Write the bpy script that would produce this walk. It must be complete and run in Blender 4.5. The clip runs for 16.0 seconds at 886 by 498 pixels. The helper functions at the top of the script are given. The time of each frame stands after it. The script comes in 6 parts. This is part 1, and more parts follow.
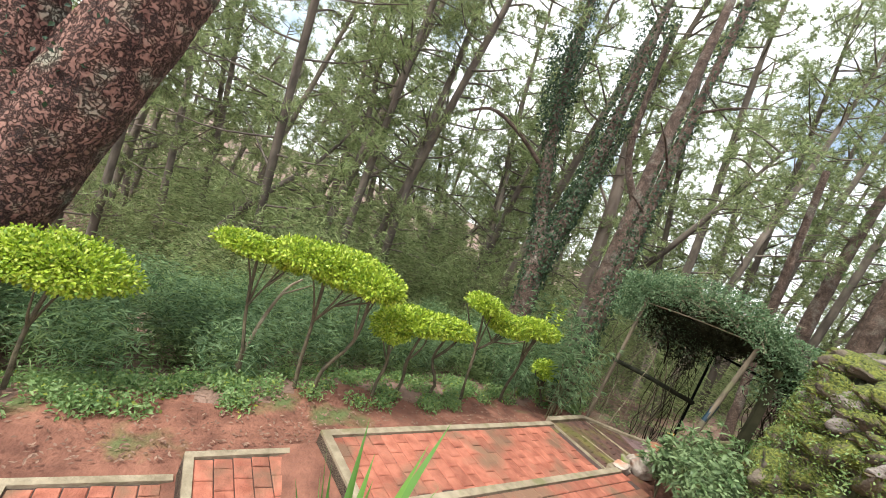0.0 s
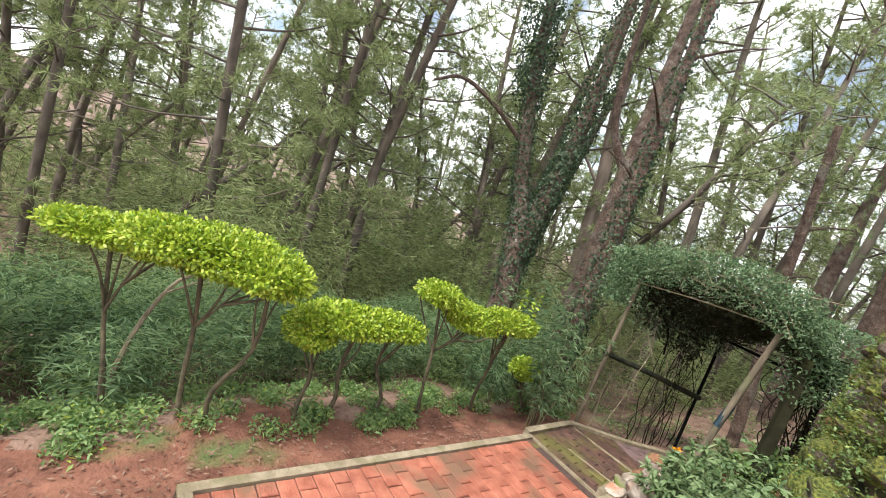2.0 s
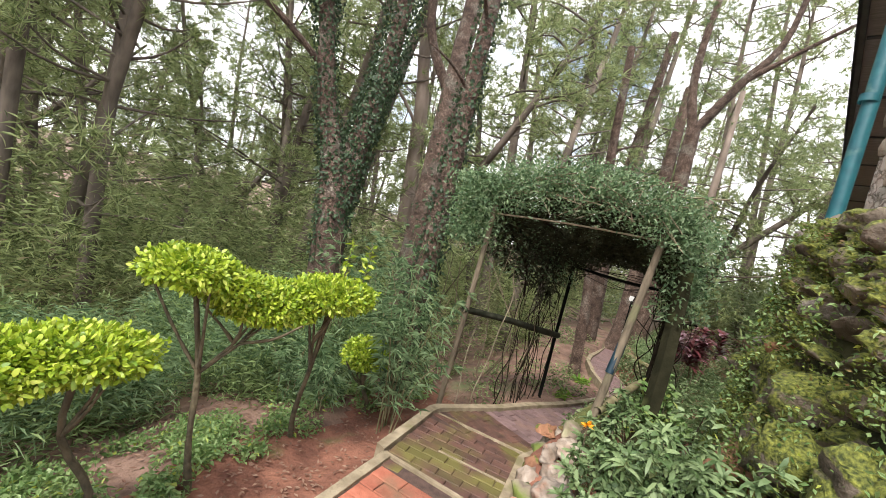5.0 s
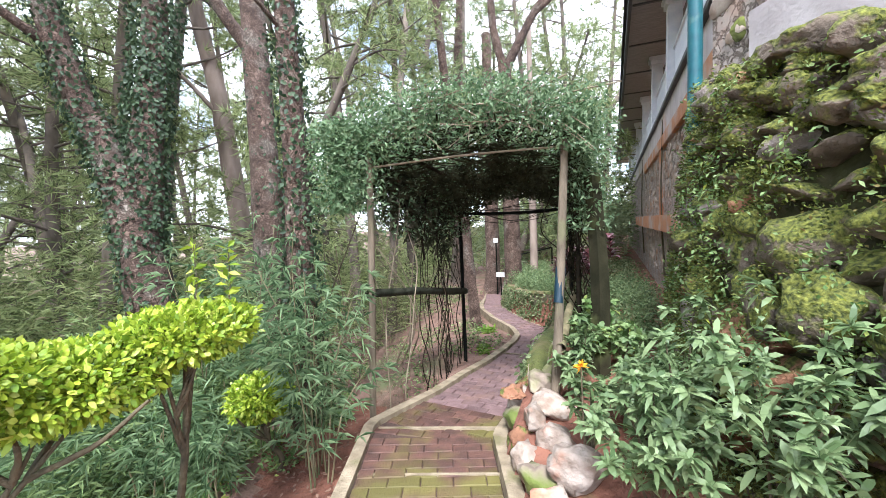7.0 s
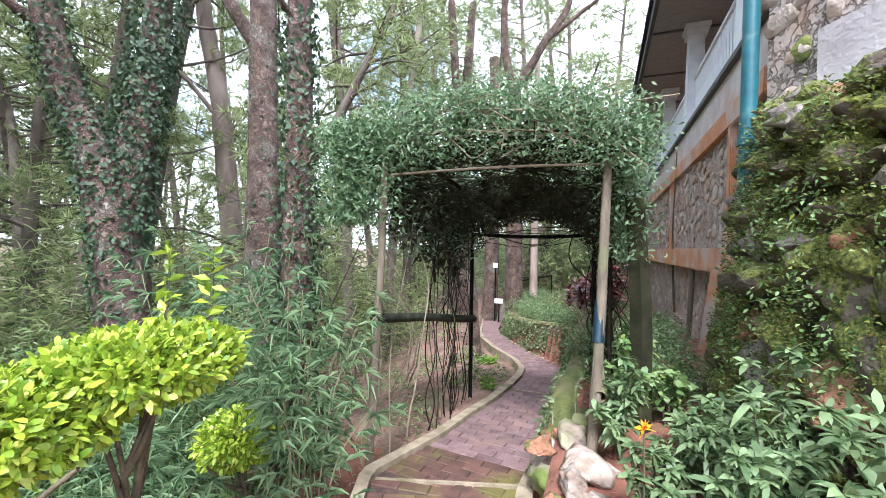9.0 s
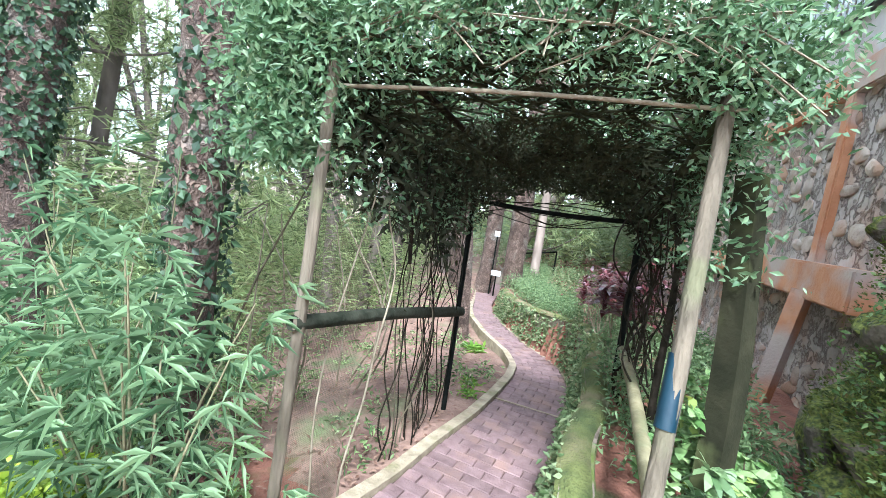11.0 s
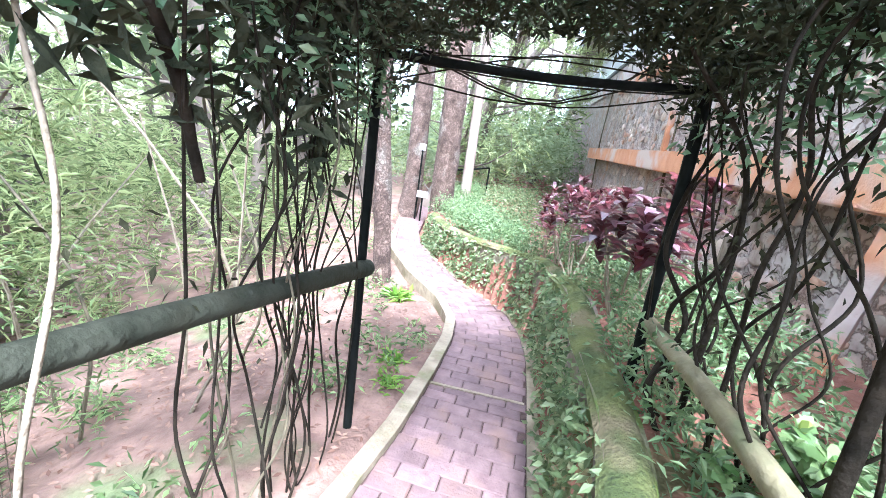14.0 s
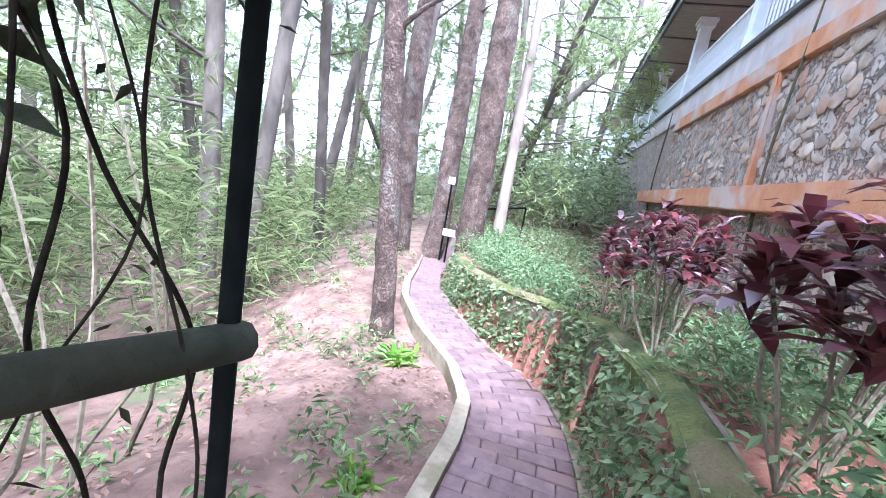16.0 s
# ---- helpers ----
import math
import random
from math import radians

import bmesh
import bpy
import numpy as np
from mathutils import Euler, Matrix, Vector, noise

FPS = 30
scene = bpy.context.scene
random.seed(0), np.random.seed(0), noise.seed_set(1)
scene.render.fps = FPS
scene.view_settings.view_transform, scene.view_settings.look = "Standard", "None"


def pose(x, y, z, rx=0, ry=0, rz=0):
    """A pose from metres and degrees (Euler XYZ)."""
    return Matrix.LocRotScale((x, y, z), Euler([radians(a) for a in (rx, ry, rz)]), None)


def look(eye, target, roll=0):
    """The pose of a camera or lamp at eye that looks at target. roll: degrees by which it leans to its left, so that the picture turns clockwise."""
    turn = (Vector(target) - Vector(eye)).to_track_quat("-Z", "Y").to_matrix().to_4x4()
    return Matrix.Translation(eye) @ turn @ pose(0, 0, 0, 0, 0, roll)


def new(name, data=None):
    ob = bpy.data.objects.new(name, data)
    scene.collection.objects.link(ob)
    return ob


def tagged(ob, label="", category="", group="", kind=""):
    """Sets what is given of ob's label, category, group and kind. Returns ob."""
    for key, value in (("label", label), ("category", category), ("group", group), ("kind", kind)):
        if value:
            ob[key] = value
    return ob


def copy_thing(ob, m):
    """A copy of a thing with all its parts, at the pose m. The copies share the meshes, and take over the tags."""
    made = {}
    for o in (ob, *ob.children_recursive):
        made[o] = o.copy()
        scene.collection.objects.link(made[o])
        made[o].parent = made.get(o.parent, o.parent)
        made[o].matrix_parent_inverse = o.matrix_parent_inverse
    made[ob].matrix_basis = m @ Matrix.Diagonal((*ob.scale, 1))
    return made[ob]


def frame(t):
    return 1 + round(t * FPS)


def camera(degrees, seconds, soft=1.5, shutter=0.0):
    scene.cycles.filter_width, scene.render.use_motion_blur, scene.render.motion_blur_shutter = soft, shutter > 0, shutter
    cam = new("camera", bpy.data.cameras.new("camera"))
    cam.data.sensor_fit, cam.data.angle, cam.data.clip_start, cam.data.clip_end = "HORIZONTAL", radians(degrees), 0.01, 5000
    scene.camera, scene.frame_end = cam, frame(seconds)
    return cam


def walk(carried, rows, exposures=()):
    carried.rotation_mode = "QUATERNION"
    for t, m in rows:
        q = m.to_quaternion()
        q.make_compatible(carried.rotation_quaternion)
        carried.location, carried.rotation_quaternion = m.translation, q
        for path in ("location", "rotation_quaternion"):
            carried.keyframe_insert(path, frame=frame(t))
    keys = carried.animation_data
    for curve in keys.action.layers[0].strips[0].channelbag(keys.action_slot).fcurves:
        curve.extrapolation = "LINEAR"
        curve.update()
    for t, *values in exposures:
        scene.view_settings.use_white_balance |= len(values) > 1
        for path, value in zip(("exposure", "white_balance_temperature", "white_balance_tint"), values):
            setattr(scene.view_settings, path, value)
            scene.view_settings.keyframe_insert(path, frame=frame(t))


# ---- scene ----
PATH = [
    (0, (3.274, -2.892, 2.104), (1.438, -2.12, 1.924), 22.7),
    (0.5, (3.054, -2.606, 2.097), (1.214, -1.835, 1.955), 22.8),
    (1, (2.773, -2.365, 2.058), (0.982, -1.494, 1.878), 22.9),
    (1.5, (2.601, -2.122, 2.054), (0.806, -1.259, 1.874), 22.5),
    (2, (2.497, -1.906, 2.055), (0.673, -1.111, 1.855), 20.1),
    (2.5, (2.302, -1.767, 1.968), (0.49, -0.942, 1.782), 19.2),
    (3, (2.041, -1.64, 1.886), (0.245, -0.771, 1.74), 19.1),
    (3.5, (1.75, -1.381, 1.89), (-0.054, -0.534, 1.724), 18.6),
    (4, (1.579, -1.231, 1.88), (-0.222, -0.388, 1.667), 18.0),
    (4.5, (1.33, -1.046, 1.788), (-0.288, 0.122, 1.66), 17.1),
    (5, (1.109, -0.818, 1.744), (-0.244, 0.651, 1.628), 14.1),
    (5.2, (1.052, -0.695, 1.732), (-0.203, 0.846, 1.507), 11.7),
    (7.3, (0.322, -0.328, 1.473), (-0.406, 1.533, 1.392), -2.5),
    (7.5, (0.326, -0.294, 1.476), (-0.402, 1.568, 1.432), -2.0),
    (8, (0.296, -0.225, 1.46), (-0.427, 1.64, 1.445), -1.1),
    (8.5, (0.185, -0.144, 1.458), (-0.536, 1.722, 1.45), -0.8),
    (9, (0.001, -0.05, 1.467), (-0.714, 1.818, 1.46), 1.1),
    (9.2, (-0.059, 0.002, 1.457), (-0.769, 1.872, 1.443), 3.8),
    (11.5, (-0.439, 1.353, 1.569), (-1.186, 3.173, 1.207), 9.4),
    (12, (-0.571, 1.531, 1.539), (-1.463, 3.249, 1.036), 7.9),
    (12.5, (-0.587, 1.851, 1.475), (-1.267, 3.667, 0.985), 10.3),
    (13, (-0.623, 2.084, 1.453), (-1.205, 3.937, 0.978), 11.0),
    (13.5, (-0.677, 2.378, 1.388), (-1.03, 4.273, 0.855), 8.6),
    (14, (-0.709, 2.642, 1.335), (-1.007, 4.548, 0.806), 8.3),
    (14.5, (-0.713, 2.92, 1.266), (-0.872, 4.848, 0.761), 8.7),
    (15, (-0.73, 3.194, 1.224), (-0.95, 5.121, 0.736), 10.0),
    (15.5, (-0.737, 3.466, 1.158), (-1.208, 5.369, 0.759), 10.3),
    (16, (-0.768, 3.739, 1.085), (-1.26, 5.646, 0.736), 9.8),
]
cam = camera(93.2, 16.0, soft=0.5)
walk(cam, [(t, look(eye, target, roll)) for t, eye, target, roll in PATH],
     exposures=[(0, 0.68, 6300, 4), (2.5, 0.66, 6400, 6), (3.5, 0.62, 6500, 7), (5, 0.76, 6500, 9), (7.5, 1.38, 5600, 11), (9.2, 1.38, 5550, 11), (11.5, 2.12, 5150, 3), (12.4, 2.28, 5100, 10), (13, 2.62, 5100, 11), (14.5, 2.96, 5000, 11), (16, 2.5, 4850, 15)])
# ---- world, sun ----
SUN_EL, SUN_ROT = radians(52), radians(163)
world = bpy.data.worlds.new("overcast_sky")
scene.world = world
world.use_nodes = True
wn, wl = world.node_tree.nodes, world.node_tree.links
wn.clear()
w_out = wn.new("ShaderNodeOutputWorld")
w_bg = wn.new("ShaderNodeBackground")
w_sky = wn.new("ShaderNodeTexSky")
w_sky.sky_type, w_sky.sun_disc = "NISHITA", False
w_sky.sun_elevation, w_sky.sun_rotation = SUN_EL, SUN_ROT
w_scale = wn.new("ShaderNodeMix")
w_scale.data_type, w_scale.blend_type = "RGBA", "MULTIPLY"
w_scale.inputs["Factor"].default_value = 1.0
w_scale.inputs["B"].default_value = (0.9, 0.9, 0.9, 1)
w_noise = wn.new("ShaderNodeTexNoise")
w_noise.inputs["Scale"].default_value, w_noise.inputs["Detail"].default_value = 4.0, 6.0
w_ramp = wn.new("ShaderNodeValToRGB")
w_ramp.color_ramp.elements[0].position, w_ramp.color_ramp.elements[1].position = 0.36, 0.5
w_ramp.color_ramp.elements[0].color = (0.15, 0.15, 0.15, 1)
w_cloud = wn.new("ShaderNodeMix")
w_cloud.data_type = "RGBA"
w_cloud.inputs["B"].default_value = (12.0, 12.0, 12.3, 1)
wl.new(w_sky.outputs["Color"], w_scale.inputs["A"])
wl.new(w_noise.outputs["Fac"], w_ramp.inputs["Fac"])
wl.new(w_ramp.outputs["Color"], w_cloud.inputs["Factor"])
wl.new(w_scale.outputs["Result"], w_cloud.inputs["A"])
wl.new(w_cloud.outputs["Result"], w_bg.inputs["Color"])
w_bg.inputs["Strength"].default_value = 0.125
wl.new(w_bg.outputs["Background"], w_out.inputs["Surface"])
sun = new("sun", bpy.data.lights.new("sun", "SUN"))
sun.data.energy, sun.data.angle, sun.data.color = 3.1, radians(14), (1.0, 0.96, 0.88)
sun.matrix_basis = look((2.45, -8, 10.7), (0, 0, 0))


# ---- materials ----
def material(name, c1, c2, scale=8.0, rough=0.8, bump=0.3, bump_scale=40.0, metal=0.0, spots=None, spot_scale=3.0, spot_edge=0.55, stretch=(1, 1, 1), piece=0.0):
    """Two tones mixed by noise, a third in patches, fine relief; piece: how far single pieces differ."""
    m = bpy.data.materials.new(name)
    m.use_nodes = True
    n, l = m.node_tree.nodes, m.node_tree.links
    b = n["Principled BSDF"]
    co = n.new("ShaderNodeTexCoord")
    mp = n.new("ShaderNodeMapping")
    mp.inputs["Scale"].default_value = stretch
    place = n.new("ShaderNodeNewGeometry").outputs["Position"] if piece else co.outputs["Object"]
    l.new(place, mp.inputs["Vector"])
    t1 = n.new("ShaderNodeTexNoise")
    t1.inputs["Scale"].default_value, t1.inputs["Detail"].default_value = scale, 8
    l.new(mp.outputs["Vector"], t1.inputs["Vector"])
    r1 = n.new("ShaderNodeValToRGB")
    r1.color_ramp.elements[0].position, r1.color_ramp.elements[1].position = 0.32, 0.68
    r1.color_ramp.elements[0].color, r1.color_ramp.elements[1].color = (*c1, 1), (*c2, 1)
    l.new(t1.outputs["Fac"], r1.inputs["Fac"])
    col = r1.outputs["Color"]
    if spots:
        t2 = n.new("ShaderNodeTexNoise")
        t2.inputs["Scale"].default_value, t2.inputs["Detail"].default_value = spot_scale, 7
        l.new(place, t2.inputs["Vector"])
        r2 = n.new("ShaderNodeValToRGB")
        r2.color_ramp.elements[0].position, r2.color_ramp.elements[1].position = spot_edge - 0.05, spot_edge + 0.08
        l.new(t2.outputs["Fac"], r2.inputs["Fac"])
        mx = n.new("ShaderNodeMix")
        mx.data_type = "RGBA"
        mx.inputs["B"].default_value = (*spots, 1)
        l.new(r2.outputs["Color"], mx.inputs["Factor"])
        l.new(col, mx.inputs["A"])
        col = mx.outputs["Result"]
    if piece:
        oi = n.new("ShaderNodeObjectInfo")
        mr = n.new("ShaderNodeMapRange")
        mr.inputs["To Min"].default_value, mr.inputs["To Max"].default_value = 1 - piece, 1 + piece
        l.new(oi.outputs["Random"], mr.inputs["Value"])
        hv = n.new("ShaderNodeHueSaturation")
        l.new(mr.outputs["Result"], hv.inputs["Value"])
        l.new(col, hv.inputs["Color"])
        col = hv.outputs["Color"]
    l.new(col, b.inputs["Base Color"])
    b.inputs["Roughness"].default_value, b.inputs["Metallic"].default_value = rough, metal
    t3 = n.new("ShaderNodeTexNoise")
    t3.inputs["Scale"].default_value, t3.inputs["Detail"].default_value = bump_scale, 6
    l.new(mp.outputs["Vector"], t3.inputs["Vector"])
    bp = n.new("ShaderNodeBump")
    bp.inputs["Strength"].default_value, bp.inputs["Distance"].default_value = bump, 0.02
    l.new(t3.outputs["Fac"], bp.inputs["Height"])
    l.new(bp.outputs["Normal"], b.inputs["Normal"])
    return m


def leaf_material(name, c1, c2, through_light=0.35, rough=0.45, odd=None, odd_share=0.08):
    """Leaves: each leaf its own tone between two, some of an odd colour; light passes through."""
    m = bpy.data.materials.new(name)
    m.use_nodes = True
    n, l = m.node_tree.nodes, m.node_tree.links
    b = n["Principled BSDF"]
    g = n.new("ShaderNodeNewGeometry")
    r = n.new("ShaderNodeValToRGB")
    r.color_ramp.elements[0].color, r.color_ramp.elements[1].color = (*c1, 1), (*c2, 1)
    if odd:
        e = r.color_ramp.elements.new(1 - odd_share)
        e.color = (*c2, 1)
        r.color_ramp.elements[2].color = (*odd, 1)
    l.new(g.outputs["Random Per Island"], r.inputs["Fac"])
    l.new(r.outputs["Color"], b.inputs["Base Color"])
    b.inputs["Roughness"].default_value = rough
    tr = n.new("ShaderNodeBsdfTranslucent")
    l.new(r.outputs["Color"], tr.inputs["Color"])
    mx = n.new("ShaderNodeMixShader")
    mx.inputs["Fac"].default_value = through_light
    l.new(b.outputs["BSDF"], mx.inputs[1])
    l.new(tr.outputs["BSDF"], mx.inputs[2])
    l.new(mx.outputs["Shader"], n["Material Output"].inputs["Surface"])
    return m


def bark_material(name, dark, light, patch, cells=9.0, stretch=0.35, relief=0.035, patch_edge=0.58, seam=0.22, seam_tone=(0.4, 0.36, 0.34)):
    """Plated bark: light plates between dark fissures, lichen in patches."""
    m = material(name, dark, light, 6, 0.95, 0.5, 40, spots=patch, spot_scale=3, spot_edge=patch_edge, piece=0.15)
    n, l = m.node_tree.nodes, m.node_tree.links
    b = n["Principled BSDF"]
    co = n.new("ShaderNodeTexCoord")
    wob = n.new("ShaderNodeTexNoise")
    wob.inputs["Scale"].default_value, wob.inputs["Detail"].default_value = 9, 8
    l.new(co.outputs["Object"], wob.inputs["Vector"])
    add = n.new("ShaderNodeMix")
    add.data_type, add.blend_type = "RGBA", "ADD"
    add.inputs["Factor"].default_value = 0.5
    l.new(co.outputs["Object"], add.inputs["A"])
    l.new(wob.outputs["Color"], add.inputs["B"])
    mp = n.new("ShaderNodeMapping")
    mp.inputs["Scale"].default_value = (1, 1, stretch)
    l.new(add.outputs["Result"], mp.inputs["Vector"])
    vo = n.new("ShaderNodeTexVoronoi")
    vo.feature = "DISTANCE_TO_EDGE"
    vo.inputs["Scale"].default_value = cells
    l.new(mp.outputs["Vector"], vo.inputs["Vector"])
    ra = n.new("ShaderNodeValToRGB")
    ra.color_ramp.elements[0].position, ra.color_ramp.elements[1].position = 0.0, seam
    ra.color_ramp.elements[0].color = (*seam_tone, 1)
    l.new(vo.outputs["Distance"], ra.inputs["Fac"])
    mu = n.new("ShaderNodeMix")
    mu.data_type, mu.blend_type = "RGBA", "MULTIPLY"
    mu.inputs["Factor"].default_value = 1.0
    old = b.inputs["Base Color"].links[0].from_socket
    l.new(old, mu.inputs["A"])
    l.new(ra.outputs["Color"], mu.inputs["B"])
    l.new(mu.outputs["Result"], b.inputs["Base Color"])
    bp = n.new("ShaderNodeBump")
    bp.inputs["Strength"].default_value, bp.inputs["Distance"].default_value = 1.0, relief
    l.new(ra.outputs["Color"], bp.inputs["Height"])
    l.new(b.inputs["Normal"].links[0].from_socket, bp.inputs["Normal"])
    l.new(bp.outputs["Normal"], b.inputs["Normal"])
    return m


M_SOIL = material("red_soil", (0.12, 0.046, 0.029), (0.26, 0.11, 0.071), 5, 0.95, 0.9, 30, spots=(0.10, 0.12, 0.04), spot_scale=1.6, spot_edge=0.62)
M_GROUND = material("forest_floor", (0.11, 0.062, 0.046), (0.27, 0.165, 0.125), 4, 0.95, 0.9, 25, spots=(0.12, 0.14, 0.06), spot_scale=0.9, spot_edge=0.62)
M_BRICK = material("red_brick", (0.25, 0.072, 0.042), (0.43, 0.15, 0.095), 9, 0.8, 0.5, 60, spots=(0.19, 0.10, 0.06), spot_scale=2.2, spot_edge=0.54, piece=0.16)
M_PAVER = material("purple_brown_paver", (0.125, 0.074, 0.072), (0.205, 0.13, 0.127), 12, 0.75, 0.35, 60, spots=(0.20, 0.12, 0.10), spot_scale=4, spot_edge=0.58, piece=0.18)
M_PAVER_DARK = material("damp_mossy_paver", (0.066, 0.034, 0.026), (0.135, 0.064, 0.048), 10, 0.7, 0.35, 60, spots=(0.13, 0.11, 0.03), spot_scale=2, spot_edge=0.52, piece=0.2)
M_MORTAR = material("dark_joint_mortar", (0.055, 0.032, 0.026), (0.11, 0.065, 0.052), 20, 0.95, 0.5, 80)
M_KERB = material("weathered_concrete_kerb", (0.20, 0.155, 0.10), (0.36, 0.29, 0.20), 9, 0.9, 0.5, 50, spots=(0.17, 0.15, 0.07), spot_scale=3.5, spot_edge=0.6)
M_ROCK = material("brown_rock", (0.16, 0.12, 0.09), (0.36, 0.29, 0.23), 6, 0.9, 0.9, 22, spots=(0.12, 0.15, 0.03), spot_scale=3.0, spot_edge=0.5, piece=0.2)
M_MOSSROCK = material("mossy_rock", (0.035, 0.042, 0.012), (0.21, 0.235, 0.05), 6, 0.95, 1.0, 26, spots=(0.30, 0.24, 0.20), spot_scale=2.2, spot_edge=0.61, piece=0.25)
M_PALEROCK = material("pale_pitted_rock", (0.22, 0.16, 0.12), (0.50, 0.42, 0.36), 9, 0.9, 1.0, 26, spots=(0.38, 0.17, 0.10), spot_scale=4, spot_edge=0.6, piece=0.2)
M_MASON = material("rubble_stone", (0.29, 0.225, 0.185), (0.50, 0.41, 0.34), 7, 0.9, 0.8, 30, spots=(0.36, 0.22, 0.15), spot_scale=2.5, spot_edge=0.55, piece=0.25)
M_MASON_MORTAR = bark_material("rubble_and_mortar", (0.33, 0.275, 0.24), (0.54, 0.47, 0.43), (0.42, 0.30, 0.24), 6, 1.0, 0.05, 0.54, 0.12, (0.6, 0.55, 0.52))
M_PLASTER = material("stained_grey_plaster", (0.42, 0.37, 0.37), (0.58, 0.53, 0.53), 3, 0.9, 0.4, 25, spots=(0.50, 0.30, 0.19), spot_scale=1.4, spot_edge=0.62)
M_ORANGE = material("faded_orange_paint", (0.42, 0.175, 0.08), (0.54, 0.26, 0.135), 5, 0.8, 0.4, 40, spots=(0.46, 0.36, 0.31), spot_scale=1.6, spot_edge=0.53)
M_WHITE = material("white_paint", (0.66, 0.70, 0.76), (0.80, 0.83, 0.87), 6, 0.6, 0.15, 40)
M_SOFFIT = material("grey_soffit_boards", (0.22, 0.22, 0.21), (0.32, 0.31, 0.30), 6, 0.8, 0.2, 30, stretch=(1, 8, 1))
M_ROOF = material("dark_roof_sheet", (0.05, 0.055, 0.06), (0.09, 0.095, 0.10), 6, 0.6, 0.2, 30)
M_SHADE = material("shaded_recess_plaster", (0.12, 0.12, 0.125), (0.18, 0.18, 0.19), 4, 0.9, 0.2, 20)
M_TEAL = material("teal_painted_pipe", (0.012, 0.080, 0.105), (0.022, 0.13, 0.155), 8, 0.45, 0.15, 40, spots=(0.10, 0.20, 0.19), spot_scale=5, spot_edge=0.64)
M_BLUE = material("blue_tape", (0.004, 0.02, 0.035), (0.008, 0.032, 0.05), 8, 0.5, 0.1, 40)
M_BARK = bark_material("plated_pine_bark", (0.10, 0.062, 0.046), (0.27, 0.185, 0.145), (0.28, 0.24, 0.20), 17, 0.25, 0.03, 0.6, 0.3)
M_BARK_OLD = bark_material("old_red_bark_with_lichen", (0.13, 0.058, 0.046), (0.40, 0.215, 0.17), (0.34, 0.31, 0.24), 12, 0.5, 0.07, 0.6, 0.17, (0.25, 0.2, 0.19))
M_BARK_FAR = material("brown_bark", (0.085, 0.068, 0.056), (0.20, 0.16, 0.13), 5, 0.95, 0.7, 12, stretch=(1, 1, 0.4), piece=0.25)
M_STEM = material("topiary_stem_bark", (0.06, 0.05, 0.03), (0.15, 0.12, 0.07), 12, 0.9, 0.7, 40)
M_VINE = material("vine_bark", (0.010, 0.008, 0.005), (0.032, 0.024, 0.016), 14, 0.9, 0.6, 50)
M_VINE_PALE = material("dry_pale_vine", (0.17, 0.13, 0.085), (0.30, 0.245, 0.17), 14, 0.9, 0.6, 50)
M_POST = material("weathered_grey_timber", (0.095, 0.074, 0.05), (0.205, 0.16, 0.112), 9, 0.9, 0.7, 30, spots=(0.13, 0.12, 0.065), spot_scale=3, spot_edge=0.6, stretch=(2, 2, 0.3))
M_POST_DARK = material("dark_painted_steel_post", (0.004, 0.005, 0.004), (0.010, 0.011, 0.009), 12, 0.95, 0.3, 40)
M_BAMBOO = material("old_bamboo_rail", (0.13, 0.11, 0.055), (0.27, 0.23, 0.13), 8, 0.75, 0.4, 30, spots=(0.10, 0.12, 0.05), spot_scale=3, spot_edge=0.55)
M_MOSS = material("moss_carpet", (0.05, 0.065, 0.016), (0.15, 0.155, 0.045), 6, 0.98, 1.0, 60, spots=(0.19, 0.145, 0.08), spot_scale=2.5, spot_edge=0.57)
M_SIGN = material("white_sign_board", (0.72, 0.72, 0.70), (0.82, 0.82, 0.80), 5, 0.6, 0.1, 30)
M_FLAKY_BARK = material("flaking_greyish_bark", (0.15, 0.11, 0.088), (0.30, 0.235, 0.195), 4, 0.85, 0.6, 14, stretch=(1, 1, 0.3))

L_LIME = leaf_material("lime_topiary_leaves", (0.13, 0.23, 0.015), (0.46, 0.56, 0.05), 0.35, 0.4, odd=(0.62, 0.66, 0.14), odd_share=0.2)
L_IVY = leaf_material("dark_ivy_leaves", (0.02, 0.042, 0.02), (0.075, 0.12, 0.055), 0.25, 0.55)
L_PINE = leaf_material("pine_needles", (0.06, 0.11, 0.035), (0.18, 0.26, 0.09), 0.4, 0.6, odd=(0.26, 0.20, 0.10), odd_share=0.08)
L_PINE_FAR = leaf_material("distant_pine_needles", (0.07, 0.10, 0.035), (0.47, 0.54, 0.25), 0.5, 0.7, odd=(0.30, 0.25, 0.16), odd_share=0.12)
L_BAMBOO = leaf_material("blue_green_bamboo_leaves", (0.06, 0.12, 0.05), (0.38, 0.51, 0.28), 0.5, 0.5)
L_UNDER = leaf_material("undergrowth_leaves", (0.05, 0.09, 0.026), (0.38, 0.49, 0.21), 0.5, 0.5)
L_HERB = leaf_material("ground_herb_leaves", (0.10, 0.19, 0.05), (0.30, 0.40, 0.16), 0.35, 0.5, odd=(0.36, 0.40, 0.05), odd_share=0.08)
L_VINE = leaf_material("pergola_vine_leaves", (0.05, 0.11, 0.042), (0.23, 0.33, 0.17), 0.4, 0.5, odd=(0.30, 0.36, 0.22), odd_share=0.12)
L_SHRUB = leaf_material("grey_green_shrub_leaves", (0.075, 0.13, 0.045), (0.26, 0.34, 0.16), 0.3, 0.5)
